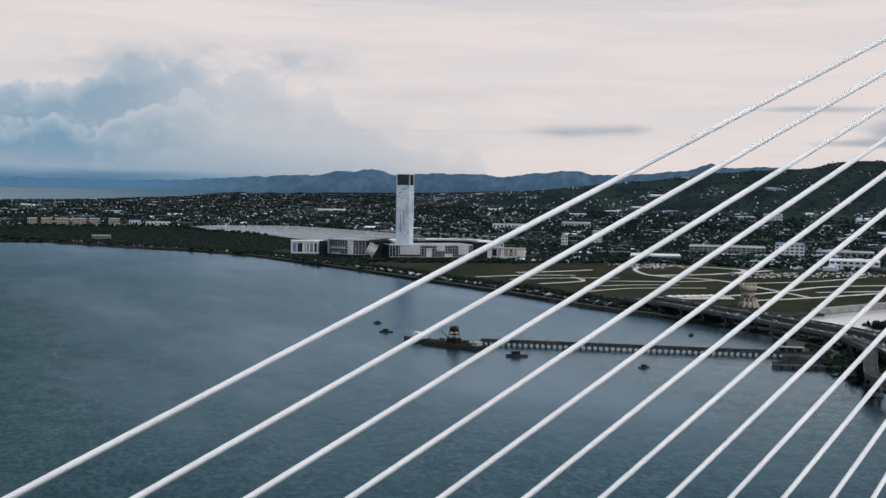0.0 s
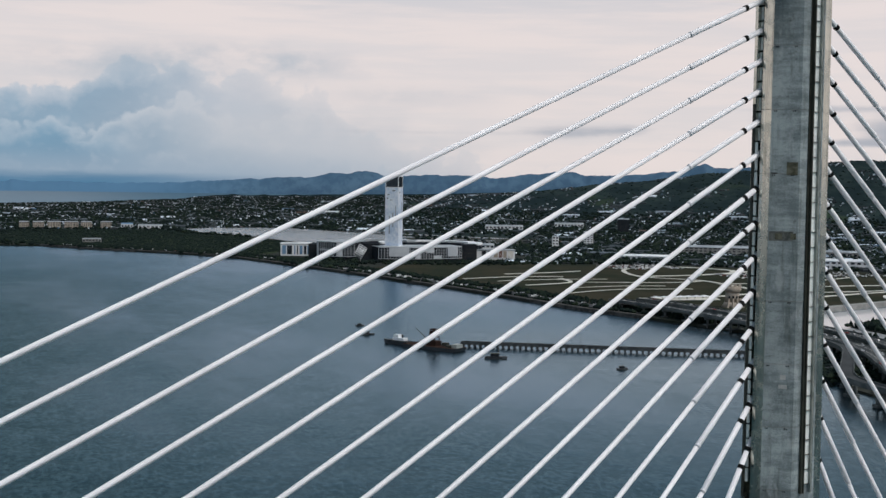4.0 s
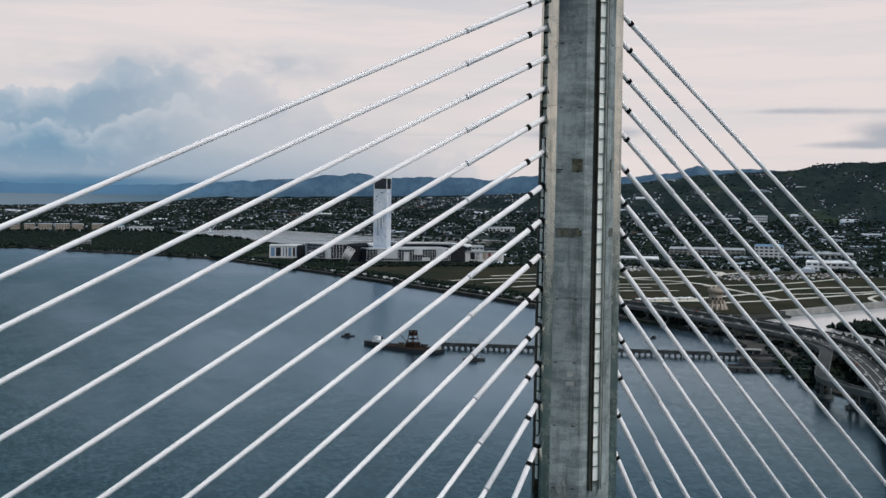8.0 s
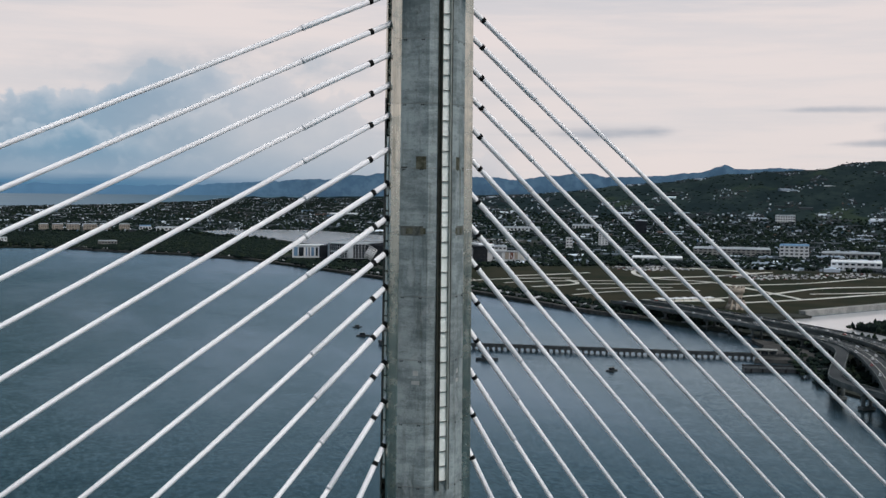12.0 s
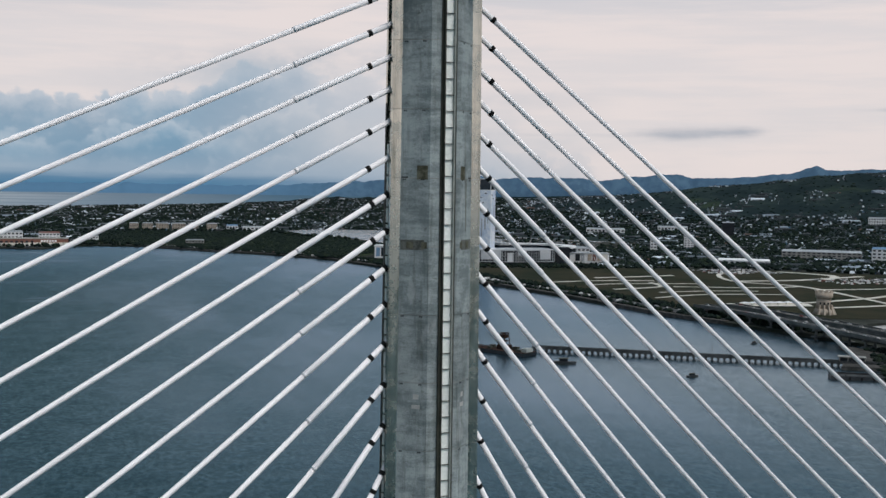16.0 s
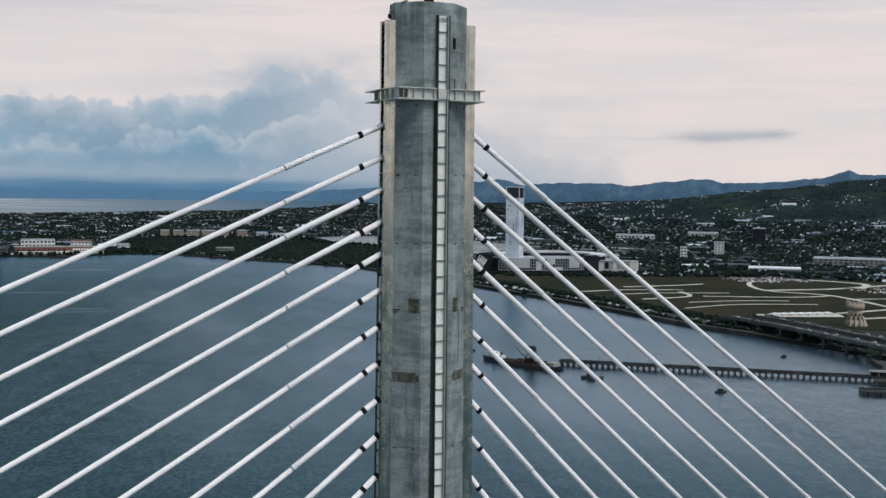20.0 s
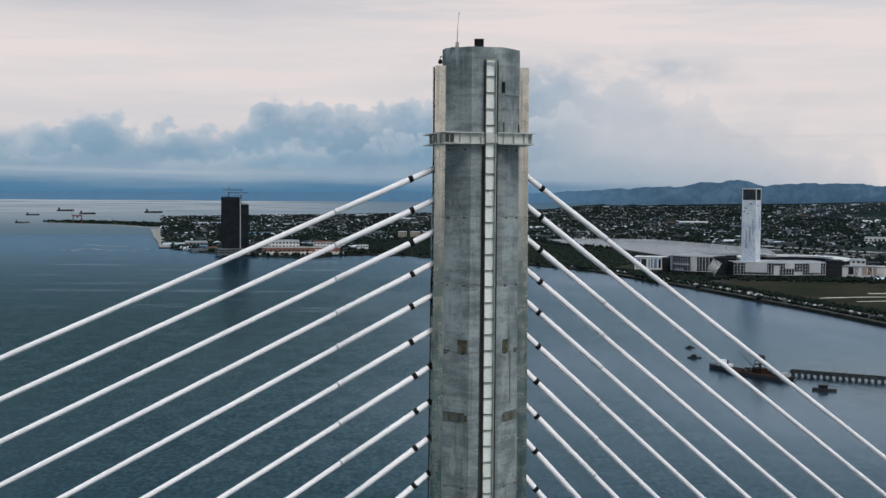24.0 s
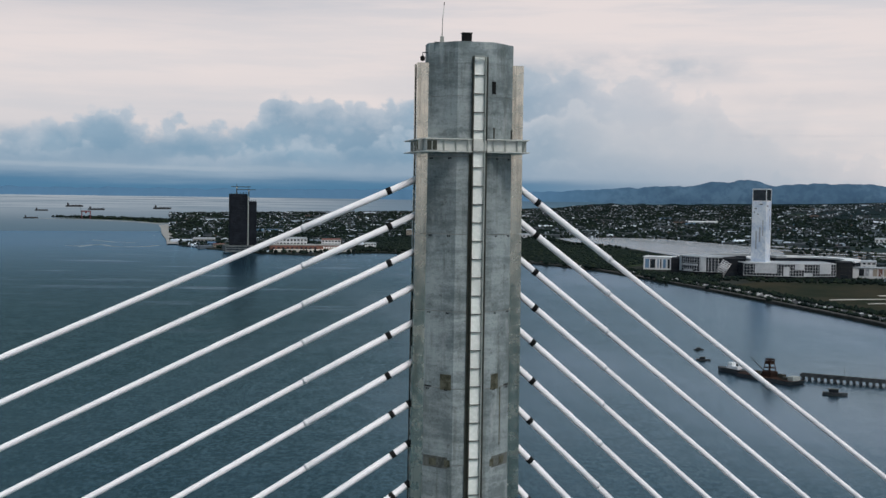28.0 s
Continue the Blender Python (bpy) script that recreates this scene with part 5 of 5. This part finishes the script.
arc_roof("mall_ring", "curved mall building with a pale ring roof", -30, 150, 60, 78, 20, 220, 26, 30, ROOF_GREY)
arc_roof("mall_ring", "curved mall building with a white ring roof", 70, 150, 70, 96, -30, 200, 25, 28, WHITE)
sculpt = thing("cube_sculpture", "tilted white lattice cube sculpture on a leg", "sculpture", at=MALL @ pose(-56, -45, 0))
frame_b = Build()
for k_ in range(4):
    for axis in range(3):
        for j in range(4):
            p, q = [0, 0, 0], [0, 0, 0]
            p[axis], q[axis] = -7, 7
            p[(axis + 1) % 3] = q[(axis + 1) % 3] = -7 + k_ * 14 / 3
            p[(axis + 2) % 3] = q[(axis + 2) % 3] = -7 + j * 14 / 3
            rot_ = Euler((radians(35), radians(30), 0)).to_matrix()
            frame_b.tube([tuple(rot_ @ Vector(p) + Vector((0, 0, 20))), tuple(rot_ @ Vector(q) + Vector((0, 0, 20)))], [0.4, 0.4], 5)
part("lattice_cube", frame_b, WHITE, sculpt)
part("leg", Build().tube([(0, 0, 0), (0, 0, 11)], [0.9, 0.7], 8), STEEL, sculpt)


# ---------------------------------------------------------------- single buildings of the town
def place(a, d, z=3.0, turn=0.0):
    """Pose and scale of a thing at azimuth a and distance d, front towards the bay."""
    x, y, zz = polar(a, d, z)
    return pose(x, y, zz, 0, 0, -a + turn) @ Matrix.Scale(near(d) / d, 4)


def block_building(a, d, w, dep, h, wall, roof, label, rows=3, cols=8, z=3.0, turn=0.0, group=""):
    th = thing("town_building", label, "building", group, place(a, d, z, turn))
    part("wall", Build().box(-w / 2, w / 2, 0, dep, 0, h), wall, th)
    part("roof", Build().prism([(-w / 2 - 0.6, -0.6), (w / 2 + 0.6, -0.6), (w / 2 + 0.6, dep + 0.6), (-w / 2 - 0.6, dep + 0.6)], [(-w / 2 + 1, dep * 0.4), (w / 2 - 1, dep * 0.4), (w / 2 - 1, dep * 0.6), (-w / 2 + 1, dep * 0.6)], h, h + min(3.0, dep * 0.12)), roof, th)
    for j in range(rows):
        for i in range(cols):
            part("window", Build().box(-w / 2 + w * (i + 0.2) / cols, -w / 2 + w * (i + 0.8) / cols, -0.12, 0.1, h * (j + 0.3) / rows, h * (j + 0.75) / rows), GLASS_DARK, th)
    return th


for a, w in ((0.45, 26), (1.1, 30), (1.8, 36), (2.6, 38), (3.3, 30), (4.2, 30)):
    block_building(a, 3420, w, 18, 18, SAND, ROOF_GREY, "pale sand-coloured apartment block near the mangrove shore", 4, 5, group="apartment blocks by the mangrove")
block_building(5.2, 3450, 34, 30, 12, WHITE, ROOF_BLUE, "low white warehouse with a blue roof", 1, 4)
block_building(6.3, 3420, 70, 40, 9, WHITE, ROOF_GREY, "long low white warehouse near the lagoon", 1, 6)
block_building(3.3, 2560, 40, 14, 7, CONC_OLD, ROOF_GREY, "low grey waterfront building among trees", 1, 6)
block_building(34.6, 2310, 150, 60, 15, CONC_OLD, ROOF_GREY, "long grey factory hall with window bands", 3, 16)
block_building(37.6, 2270, 55, 40, 26, WHITE, ROOF_BLUE, "white and blue glazed office building", 4, 6)
block_building(40.2, 2350, 110, 40, 10, CONC_OLD, ROOF_GREY, "long low grey warehouse", 1, 10)
block_building(40.6, 1950, 80, 35, 14, WHITE, WHITE, "white two-storey hall with pale roof", 2, 8)
block_building(36.9, 4200, 68, 40, 44, WHITE, ROOF_GREY, "large white hospital block above the town", 5, 8, z=12)
block_building(33.3, 4300, 150, 40, 16, WHITE, ROOF_GREY, "long white low building in the town", 2, 14, z=12)
block_building(30.0, 3500, 36, 30, 42, DARKWALL, ROOF_GREY, "dark glass office tower above low roofs", 6, 4)
block_building(44.2, 3900, 60, 30, 26, WHITE, ROOF_BLUE, "pale town building with a blue roof", 3, 6, z=8)
block_building(28.2, 2650, 22, 16, 30, WHITE, ROOF_GREY, "slim white apartment tower", 6, 3)
block_building(26.5, 2450, 14, 12, 26, WHITE, ROOF_GREY, "slim white silo-like tower", 4, 2)
block_building(22.9, 2250, 34, 24, 14, WHITE, ROOF_GREY, "low white building beside the mall", 2, 4)
block_building(31.0, 2050, 90, 30, 8, WHITE, WHITE, "white tented market hall at the field's edge", 1, 9)
block_building(27.3, 3900, 100, 50, 12, WHITE, ROOF_GREY, "wide pale warehouse in the town", 1, 9, z=6)
block_building(24.0, 3600, 120, 50, 11, WHITE, ROOF_GREY, "wide white warehouse behind the lagoon", 1, 10, z=5)
block_building(15.0, 5200, 130, 60, 14, FACADE, WHITE, "large white hall on the far plain", 1, 12, z=8)
block_building(39.0, 5200, 70, 30, 22, WHITE, ROOF_GREY, "white hotel on the wooded hillside", 2, 8, z=150)
block_building(19.5, 5000, 90, 40, 14, WHITE, ROOF_GREY, "pale warehouse on the far plain", 1, 8, z=8)


def high_rise():
    h = thing("unfinished_high_rise", "dark unfinished twin high-rise wrapped in netting, with a crane", "building", at=place(-8.05, 2440, 2.5, 8))
    for x0, x1, y0, y1, top, nm in ((-26, 10, 0, 26, 124, "main_slab"), (12, 30, 4, 28, 108, "rear_slab")):
        slab = part(nm, Build().box(x0, x1, y0, y1, 6, top), HIGHRISE, h)
        z = 9.0
        while z < top - 1:
            part("floor_edge", Build().box(x0 - 0.5, x1 + 0.5, y0 - 0.5, y1 + 0.5, z, z + 0.45), DARKWALL, slab)
            z += 3.6
        for j in range(6):
            x = x0 + (x1 - x0) * (j + 0.5) / 6
            part("column", Build().box(x - 0.5, x + 0.5, y0 + 2, y0 + 3, top, top + rnd.uniform(1.5, 5)), HIGHRISE, slab)
    part("hoist_mast", Build().box(10.4, 12.2, -1.5, 1.0, 0, 120), STEEL, h, "pale builders' hoist mast")
    part("podium", Build().box(-38, 44, -8, 40, 0, 14), VIA_CONC, h)
    for z in (4, 8.5):
        part("podium_opening", Build().box(-36, 42, -8.3, -7.9, z, z + 2.4), GLASS_DARK, h)
    for cx, top, j0, j1 in ((-12, 140, -12, 30), (14, 134, -26, 14)):
        c = part("tower_crane", Build().box(cx - 1, cx + 1, 8, 10, 100, top), STEEL_DARK, h, "dark tower crane")
        part("jib", Build().box(cx + j0, cx + j1, 8.3, 9.7, top - 1.5, top), STEEL_DARK, c)
        part("crane_cab", Build().box(cx - 1.5, cx + 1.5, 6.5, 9, top - 4, top - 1.5), STEEL, c)
        part("apex", Build().tube([(cx, 9, top), (cx, 9, top + 7)], [0.8, 0.2], 4), STEEL_DARK, c)


high_rise()
casino = thing("waterfront_hall", "low brick-red waterfront hall with a pale sign", "building", at=place(-4.7, 2475, 2.5, 4))
part("wall", Build().box(-85, 85, 0, 50, 0, 13), BRICKRED, casino)
part("roof", Build().box(-86, 86, -1, 51, 13, 14), CONC_OLD, casino)
part("terrace", Build().box(-80, 90, -22, -0.5, 0, 5), PAVING, casino)
for j in range(6):
    part("sign_bar", Build().box(30 + j * 5.5, 33.6 + j * 5.5, -0.35, -0.02, 6.5, 10.5), WHITE, casino)
for j in range(10):
    part("opening", Build().box(-80 + j * 10, -75 + j * 10, -0.3, -0.02, 5.5, 9.0), GLASS_DARK, casino)
block_building(-5.6, 2560, 70, 24, 24, WHITE, ROOF_GREY, "white resort block behind the waterfront hall", 3, 9)
block_building(-3.6, 2600, 44, 24, 20, WHITE, BRICKRED, "white resort block with a red roof", 3, 6)
block_building(-1.6, 2620, 26, 18, 12, WHITE, ROOF_GREY, "small white house block near the shore", 2, 4)
block_building(-9.9, 2850, 54, 40, 9, CONC_OLD, ROOF_GREY, "pale shed on the reclaimed quay", 1, 6)
block_building(-9.55, 2700, 20, 16, 7, ROOF_BLUE, ROOF_BLUE, "blue fairground shed near the quay", 1, 3)
block_building(-9.2, 2640, 26, 16, 6, SAND, BRICKRED, "red-roofed pavilion near the quay", 1, 5)

# quay edge, sand spit, far ships
def ribbon(name, pts, width, z, mat, label):
    b = Build()
    l = [far(*p, z) for p in inland(pts, -width / 2)]
    r = [far(*p, z) for p in inland(pts, width / 2)]
    n = len(pts)
    b.poly(l + r, [(i, n + i, n + i + 1, i + 1) for i in range(n - 1)])
    return structure(name, b, mat, label)


ribbon("quay", smooth_line([(-545, 2741), (-600, 3000), (-700, 3430), (-790, 3850), (-865, 4168)], 60), 46, 2.6, CONC_OLD, "pale concrete quay edge of the reclaimed land")
ribbon("sand_spit", smooth_line([(-840, 4200), (-1035, 4500), (-1250, 4700), (-1500, 4850), (-1640, 4930)], 60), 34, 2.2, CONC_OLD, "pale sand spit reaching into the sea")
ribbon("spit_scrub", smooth_line([(-880, 4420), (-1060, 4690), (-1300, 4880), (-1480, 4960)], 60), 130, 3.0, GREEN, "dark scrub on the sand spit")
gate = thing("gantry_crane", "red steel gantry crane on the sand spit", "crane", at=place(-15.4, 5000, 3))
for x in (-17, 17):
    part("leg", Build().box(x - 2, x + 2, -4, 4, 0, 30), REDPAINT, gate)
part("beam", Build().box(-19, 19, -5, 5, 30, 35), REDPAINT, gate)
part("cab", Build().box(-4, 4, -4, 4, 24, 30), REDPAINT, gate)
part("mast", Build().tube([(-20, 0, 30), (-24, 0, 60)], [0.8, 0.4], 5), STEEL_DARK, gate)
for a, d, l in ((-17.4, 6880, 75), (-15.9, 8480, 120), (-14.9, 7260, 100), (-11.8, 7800, 120), (-17.9, 5150, 60)):
    sh = thing("cargo_ship", "dark cargo ship lying off the coast", "ship", "ships off the coast", place(a, d, 0))
    part("hull", hull(l, l * 0.16, -1, l * 0.09), HULL, sh)
    part("deck_house", Build().box(-l * 0.42, -l * 0.30, -l * 0.06, l * 0.06, l * 0.09, l * 0.2), HULL, sh)
    part("funnel", Build().box(-l * 0.40, -l * 0.36, -l * 0.02, l * 0.02, l * 0.2, l * 0.25), HULL, sh)
    for x in (-0.1, 0.1, 0.3):
        part("hatch", Build().box(l * x - l * 0.07, l * x + l * 0.07, -l * 0.05, l * 0.05, l * 0.09, l * 0.11), RUST, sh)
    part("mast", Build().tube([(l * 0.42, 0, l * 0.09), (l * 0.42, 0, l * 0.2)], [l * 0.006, l * 0.004], 5), STEEL_DARK, sh)
for pts, w in ((((17.2, 3260), (19.0, 3120), (21.0, 3020), (24.0, 2900)), 60), (((18.6, 2960), (20.5, 2850), (23.5, 2760)), 42), (((19.6, 2770), (22.0, 2690), (24.5, 2630)), 26)):
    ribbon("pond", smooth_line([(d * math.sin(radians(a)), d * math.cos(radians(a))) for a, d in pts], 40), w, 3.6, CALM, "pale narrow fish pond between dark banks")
FOAM = mottled("foam_streak", (0.10, 0.13, 0.14), (0.34, 0.36, 0.37), 0.02, 0.5, grain=0.09)
for pts, w in ((((-15.9, 2690), (-15.0, 2800), (-14.2, 2700), (-13.0, 2690), (-12.1, 2760)), 9), (((-15.2, 3050), (-14.2, 2930), (-13.2, 2900)), 9), (((-16.5, 2740), (-15.6, 2730)), 10), (((-13.1, 3280), (-12.2, 3330)), 8)):
    ribbon("foam", smooth_line([(d * math.sin(radians(a)), d * math.cos(radians(a))) for a, d in pts], 20), w, 0.12, FOAM, "pale foam streak drifting on the sea")


# ---------------------------------------------------------------- the town's roofs and trees, in masses
def inside(poly, x, y):
    hit = np.zeros(len(x), bool)
    j = len(poly) - 1
    for i in range(len(poly)):
        (xi, yi), (xj, yj) = poly[i], poly[j]
        hit ^= ((yi > y) != (yj > y)) & (x < (xj - xi) * (y - yi) / (yj - yi + 1e-9) + xi)
        j = i
    return hit


FIELD = [(530, 1000), (520, 1114), (500, 1251), (478, 1369), (460, 1470), (430, 1650), (560, 1740), (760, 1720), (1000, 1660), (1270, 1430), (1220, 1100), (1000, 1060), (930, 985), (730, 900), (560, 900)]
MALL_AREA = [(380, 1990), (430, 1700), (620, 1660), (830, 1780), (900, 1930), (760, 2120), (560, 2140), (440, 2120)]
LAGOON = [(430, 3300), (568, 3500), (810, 3460), (920, 3090), (975, 2850), (915, 2580), (760, 2360), (600, 2400), (570, 2623), (540, 2884), (480, 3072)]
MANGROVE = [(20, 2480), (130, 2330), (250, 2190), (345, 2040), (440, 2080), (600, 2400), (560, 2700), (440, 3000), (400, 3300), (60, 3340), (-100, 3340), (-70, 2800)]
gen = np.random.default_rng(5)


def scatter(n, a0, a1, d0, d1, power):
    a = gen.uniform(a0, a1, n)
    u = gen.uniform(0, 1, n)
    d = (d0 ** power + u * (d1 ** power - d0 ** power)) ** (1 / power)
    x, y = d * np.sin(np.radians(a)), d * np.cos(np.radians(a))
    ok = np.where(d < 2950, inside(SHORE + BACK, x, y), d < np.array([lerp(q, LAND_END) for q in a]) - 50)
    ok &= ~((d >= 2950) & (x < -560 - (y - 2741) * 0.225))
    for p in (LAGOON, MALL_AREA):
        ok &= ~inside(p, x, y)
    return a, d, x, y, ok


def mass(name, a, d, verts, faces, size, squash, mat, label, turn_all=True, base=0.0):
    """Many copies of a small template, turned and scaled each in its own way, as one mesh."""
    n, m = len(a), len(verts)
    t = gen.uniform(0, math.tau, n) if turn_all else np.radians(-a) + gen.choice([0.0, 0.35, 1.57], n)
    v = np.repeat(np.array(verts)[None], n, 0) * size[:, None, :]
    c, s_ = np.cos(t)[:, None], np.sin(t)[:, None]
    x, y = v[..., 0] * c - v[..., 1] * s_, v[..., 0] * s_ + v[..., 1] * c
    if squash:
        x, y = x * gen.uniform(0.8, 1.2, x.shape), y * gen.uniform(0.8, 1.2, y.shape)
    px, py = d * np.sin(np.radians(a)), d * np.cos(np.radians(a))
    h = np.array([hill_height(aa, dd) if dd > 2950 else 2.4 for aa, dd in zip(a, d)])
    X, Y, Z = px[:, None] + x, py[:, None] + y, h[:, None] + v[..., 2] + base
    r = np.hypot(X, Y)
    k = np.where(r <= 3000, 1.0, (3000 + 1800 * (1 - np.exp(-(r - 3000) / 1800))) / r)
    pts = np.stack([X * k, Y * k, EYE_H + (Z - EYE_H) * k], -1).reshape(-1, 3)
    off = (np.arange(n) * m)[:, None]
    me = bpy.data.meshes.new(name)
    fs = []
    for f in faces:
        fs += (off + np.array(f)[None]).tolist()
    me.from_pydata(pts.tolist(), [], fs)
    me.materials.append(mat)
    return tagged(new(name, me), label, name.replace("_", " "), "", "stuff")


HOUSE = [(-.5, -.5, -.6), (.5, -.5, -.6), (.5, .5, -.6), (-.5, .5, -.6), (-.5, -.5, .7), (.5, -.5, .7), (.5, .5, .7), (-.5, .5, .7), (-.5, 0, 1.0), (.5, 0, 1.0)]
HOUSE_F = [(0, 1, 5, 4), (2, 3, 7, 6), (1, 2, 6, 9, 5), (3, 0, 4, 8, 7), (4, 5, 9, 8), (6, 7, 8, 9)]
a, d, x, y, ok = scatter(190000, -11.5, 60, 1500, 15000, 0.5)
ok &= ~inside(FIELD, x, y) & ~inside(MANGROVE, x, y)
ok &= ~((d < 2300) & (a < 24))
ok &= ~((a > 16.8) & (a < 25.5) & (d > 2580) & (d < 3330) & (gen.uniform(0, 1, len(a)) < 0.92))
ok &= ~((a > -2.3) & (a < 12.5) & (d < 3380) & (gen.uniform(0, 1, len(a)) < 0.97))
hz = np.array([hill_height(p, q) for p, q in zip(a, d)])
patchy = np.array([noise.noise(Vector((p * 0.9, q * 0.0022, 0))) for p, q in zip(a, d)])
ok &= gen.uniform(0, 1, len(a)) < np.clip(0.46 + patchy * 1.3, 0.04, 0.9) * np.where(hz > 30, np.clip(0.9 - (hz - 30) / 110, 0.0, 0.9) * (patchy > -0.05) + 0.55 * (patchy > 0.34), 1.0)
a, d = a[ok], d[ok]
big = gen.uniform(0, 1, len(a)) < 0.03
size = np.stack([np.where(big, gen.uniform(22, 70, len(a)), gen.uniform(4, 9.5, len(a))), np.where(big, gen.uniform(14, 28, len(a)), gen.uniform(4.5, 8, len(a))), np.where(big, gen.uniform(4, 8, len(a)), gen.uniform(2.2, 5.0, len(a)))], -1)
mass("town_houses", a, d, HOUSE, HOUSE_F, size, False, HOUSES, "dense low town houses with grey, white and rusty roofs", False)

ring5 = [(math.cos(i * math.tau / 5), math.sin(i * math.tau / 5)) for i in range(5)]
TREE = [(0.75 * p, 0.75 * q, 0.0) for p, q in ring5] + [(p, q, 0.55) for p, q in ring5] + [(0.1, -0.1, 1.0)]
TREE_F = [(i, (i + 1) % 5, 5 + (i + 1) % 5, 5 + i) for i in range(5)] + [(5 + i, 5 + (i + 1) % 5, 10) for i in range(5)]
a, d, x, y, ok = scatter(100000, -11.5, 62, 1450, 14000, 0.55)
ok &= ~inside(FIELD, x, y) & ~inside(MANGROVE, x, y)
ok &= ~((d < 2300) & (a < 21) & (gen.uniform(0, 1, len(a)) < 0.6))
hz = np.array([hill_height(p, q) for p, q in zip(a, d)])
ok &= (hz < 45) | (gen.uniform(0, 1, len(a)) < 0.15)
ok &= ~((a > 16.8) & (a < 25.5) & (d > 2580) & (d < 3330) & (gen.uniform(0, 1, len(a)) < 0.85))
a, d, hz = a[ok], d[ok], hz[ok]
r_ = np.where(hz < 45, gen.uniform(3.0, 7.0, len(a)), gen.uniform(4.0, 9.0, len(a)))
mass("town_trees", a, d, TREE, TREE_F, np.stack([r_, r_, np.where(hz < 45, gen.uniform(4, 9, len(a)), gen.uniform(2, 4.5, len(a)))], -1), True, TREES, "dark green tree crowns between the houses")

a, d, x, y, ok = scatter(22000, -2.4, 17, 2000, 3350, 1.6)
ok &= inside(MANGROVE, x, y)
a, d = a[ok], d[ok]
r_ = gen.uniform(2.0, 5.0, len(a))
mass("mangrove_scrub", a, d, TREE, TREE_F, np.stack([r_, r_, gen.uniform(1.2, 2.8, len(a))], -1), True, TREES, "low dark mangrove scrub on the flat")


# shrubs and trees along the coast road, round the mall and by the viaduct
def along(pts, n, o0, o1):
    total = length_of(pts)
    out = []
    for _ in range(n):
        p, h = at_line(pts, rnd.uniform(0, total - 1))
        o = rnd.uniform(o0, o1)
        out.append((p[0] + math.sin(radians(h)) * o, p[1] - math.cos(radians(h)) * o))
    return out


def polar_of(pts):
    q = np.array(pts)
    return np.degrees(np.arctan2(q[:, 0], q[:, 1])), np.hypot(q[:, 0], q[:, 1])


def greens(name, pts, r0, r1, h0, h1, label, base=0.0):
    aa, dd = polar_of(pts)
    r = gen.uniform(r0, r1, len(aa))
    mass(name, aa, dd, TREE, TREE_F, np.stack([r, r, gen.uniform(h0, h1, len(aa))], -1), True, TREES, label, True, base)


greens("coast_shrubs", along(COAST, 1500, 38, 62) + along(COAST, 420, 10, 15), 1.6, 4.2, 2.0, 6.0, "dark shrubs and trees along the coast road")
box_pts = [(rnd.uniform(400, 880), rnd.uniform(1680, 2080)) for _ in range(2600)]
loc = [MALL.inverted() @ Vector((x, y, 0)) for x, y in box_pts]
greens("mall_shrubs", [p for p, q in zip(box_pts, loc) if (q.y < -14 + 0.33 * max(0.0, q.x + 20) and q.y > -75) or (-210 < q.x < -60 and q.y < 40 - 0.38 * (q.x + 62) - 12)], 1.8, 4.5, 2.0, 6.5, "dark shrubs and trees in front of the mall")
isle = [(rnd.uniform(705, 840), rnd.uniform(680, 822)) for _ in range(900)]
greens("islet_trees", isle, 1.5, 4.0, 3.0, 8.0, "dense dark trees on the islet by the viaduct", -0.8)
greens("viaduct_trees", along(VIA_B[:14], 260, 10, 34) + along(VIA_A[:16], 260, -34, -11), 1.3, 3.4, 2.0, 6.0, "dark trees beside the viaduct")
greens("ramp_shrubs", [p for p in [(rnd.uniform(466, 612), rnd.uniform(505, 730)) for _ in range(900)] if abs((p[0] - 466) - (p[1] - 515) * 0.62) < 34], 1.2, 3.2, 1.5, 5.0, "dark shrubs on the ground under the ramp", -0.8)
greens("shore_trees", along(SHORE[:5], 300, 20, 60), 1.6, 4.0, 3.0, 8.0, "dark trees on the shore under the viaduct")
greens("spit_trees", [(x + rnd.uniform(-60, 60), y + rnd.uniform(-40, 90)) for x, y in along([(-880, 4420), (-1060, 4690), (-1300, 4880), (-1480, 4960)], 260, -30, 60)], 5, 12, 4, 11, "dark trees on the sand spit")
CAR_BOX = [(-2.2, -.9, 0), (2.2, -.9, 0), (2.2, .9, 0), (-2.2, .9, 0), (-1.9, -.8, 1.5), (1.4, -.8, 1.5), (1.4, .8, 1.5), (-1.9, .8, 1.5)]
CAR_F = [(0, 1, 5, 4), (1, 2, 6, 5), (2, 3, 7, 6), (3, 0, 4, 7), (4, 5, 6, 7)]
aa, dd = polar_of(along(COAST, 190, 17, 36) + [(rnd.uniform(880, 1000), rnd.uniform(1540, 1640)) for _ in range(200)] + [(rnd.uniform(960, 1240), rnd.uniform(1330, 1420)) for _ in range(260)])
mass("distant_cars", aa, dd, CAR_BOX, CAR_F, np.ones((len(aa), 3)) * 0.95, False, CARS, "small distant cars on the coast road", False, 1.1)
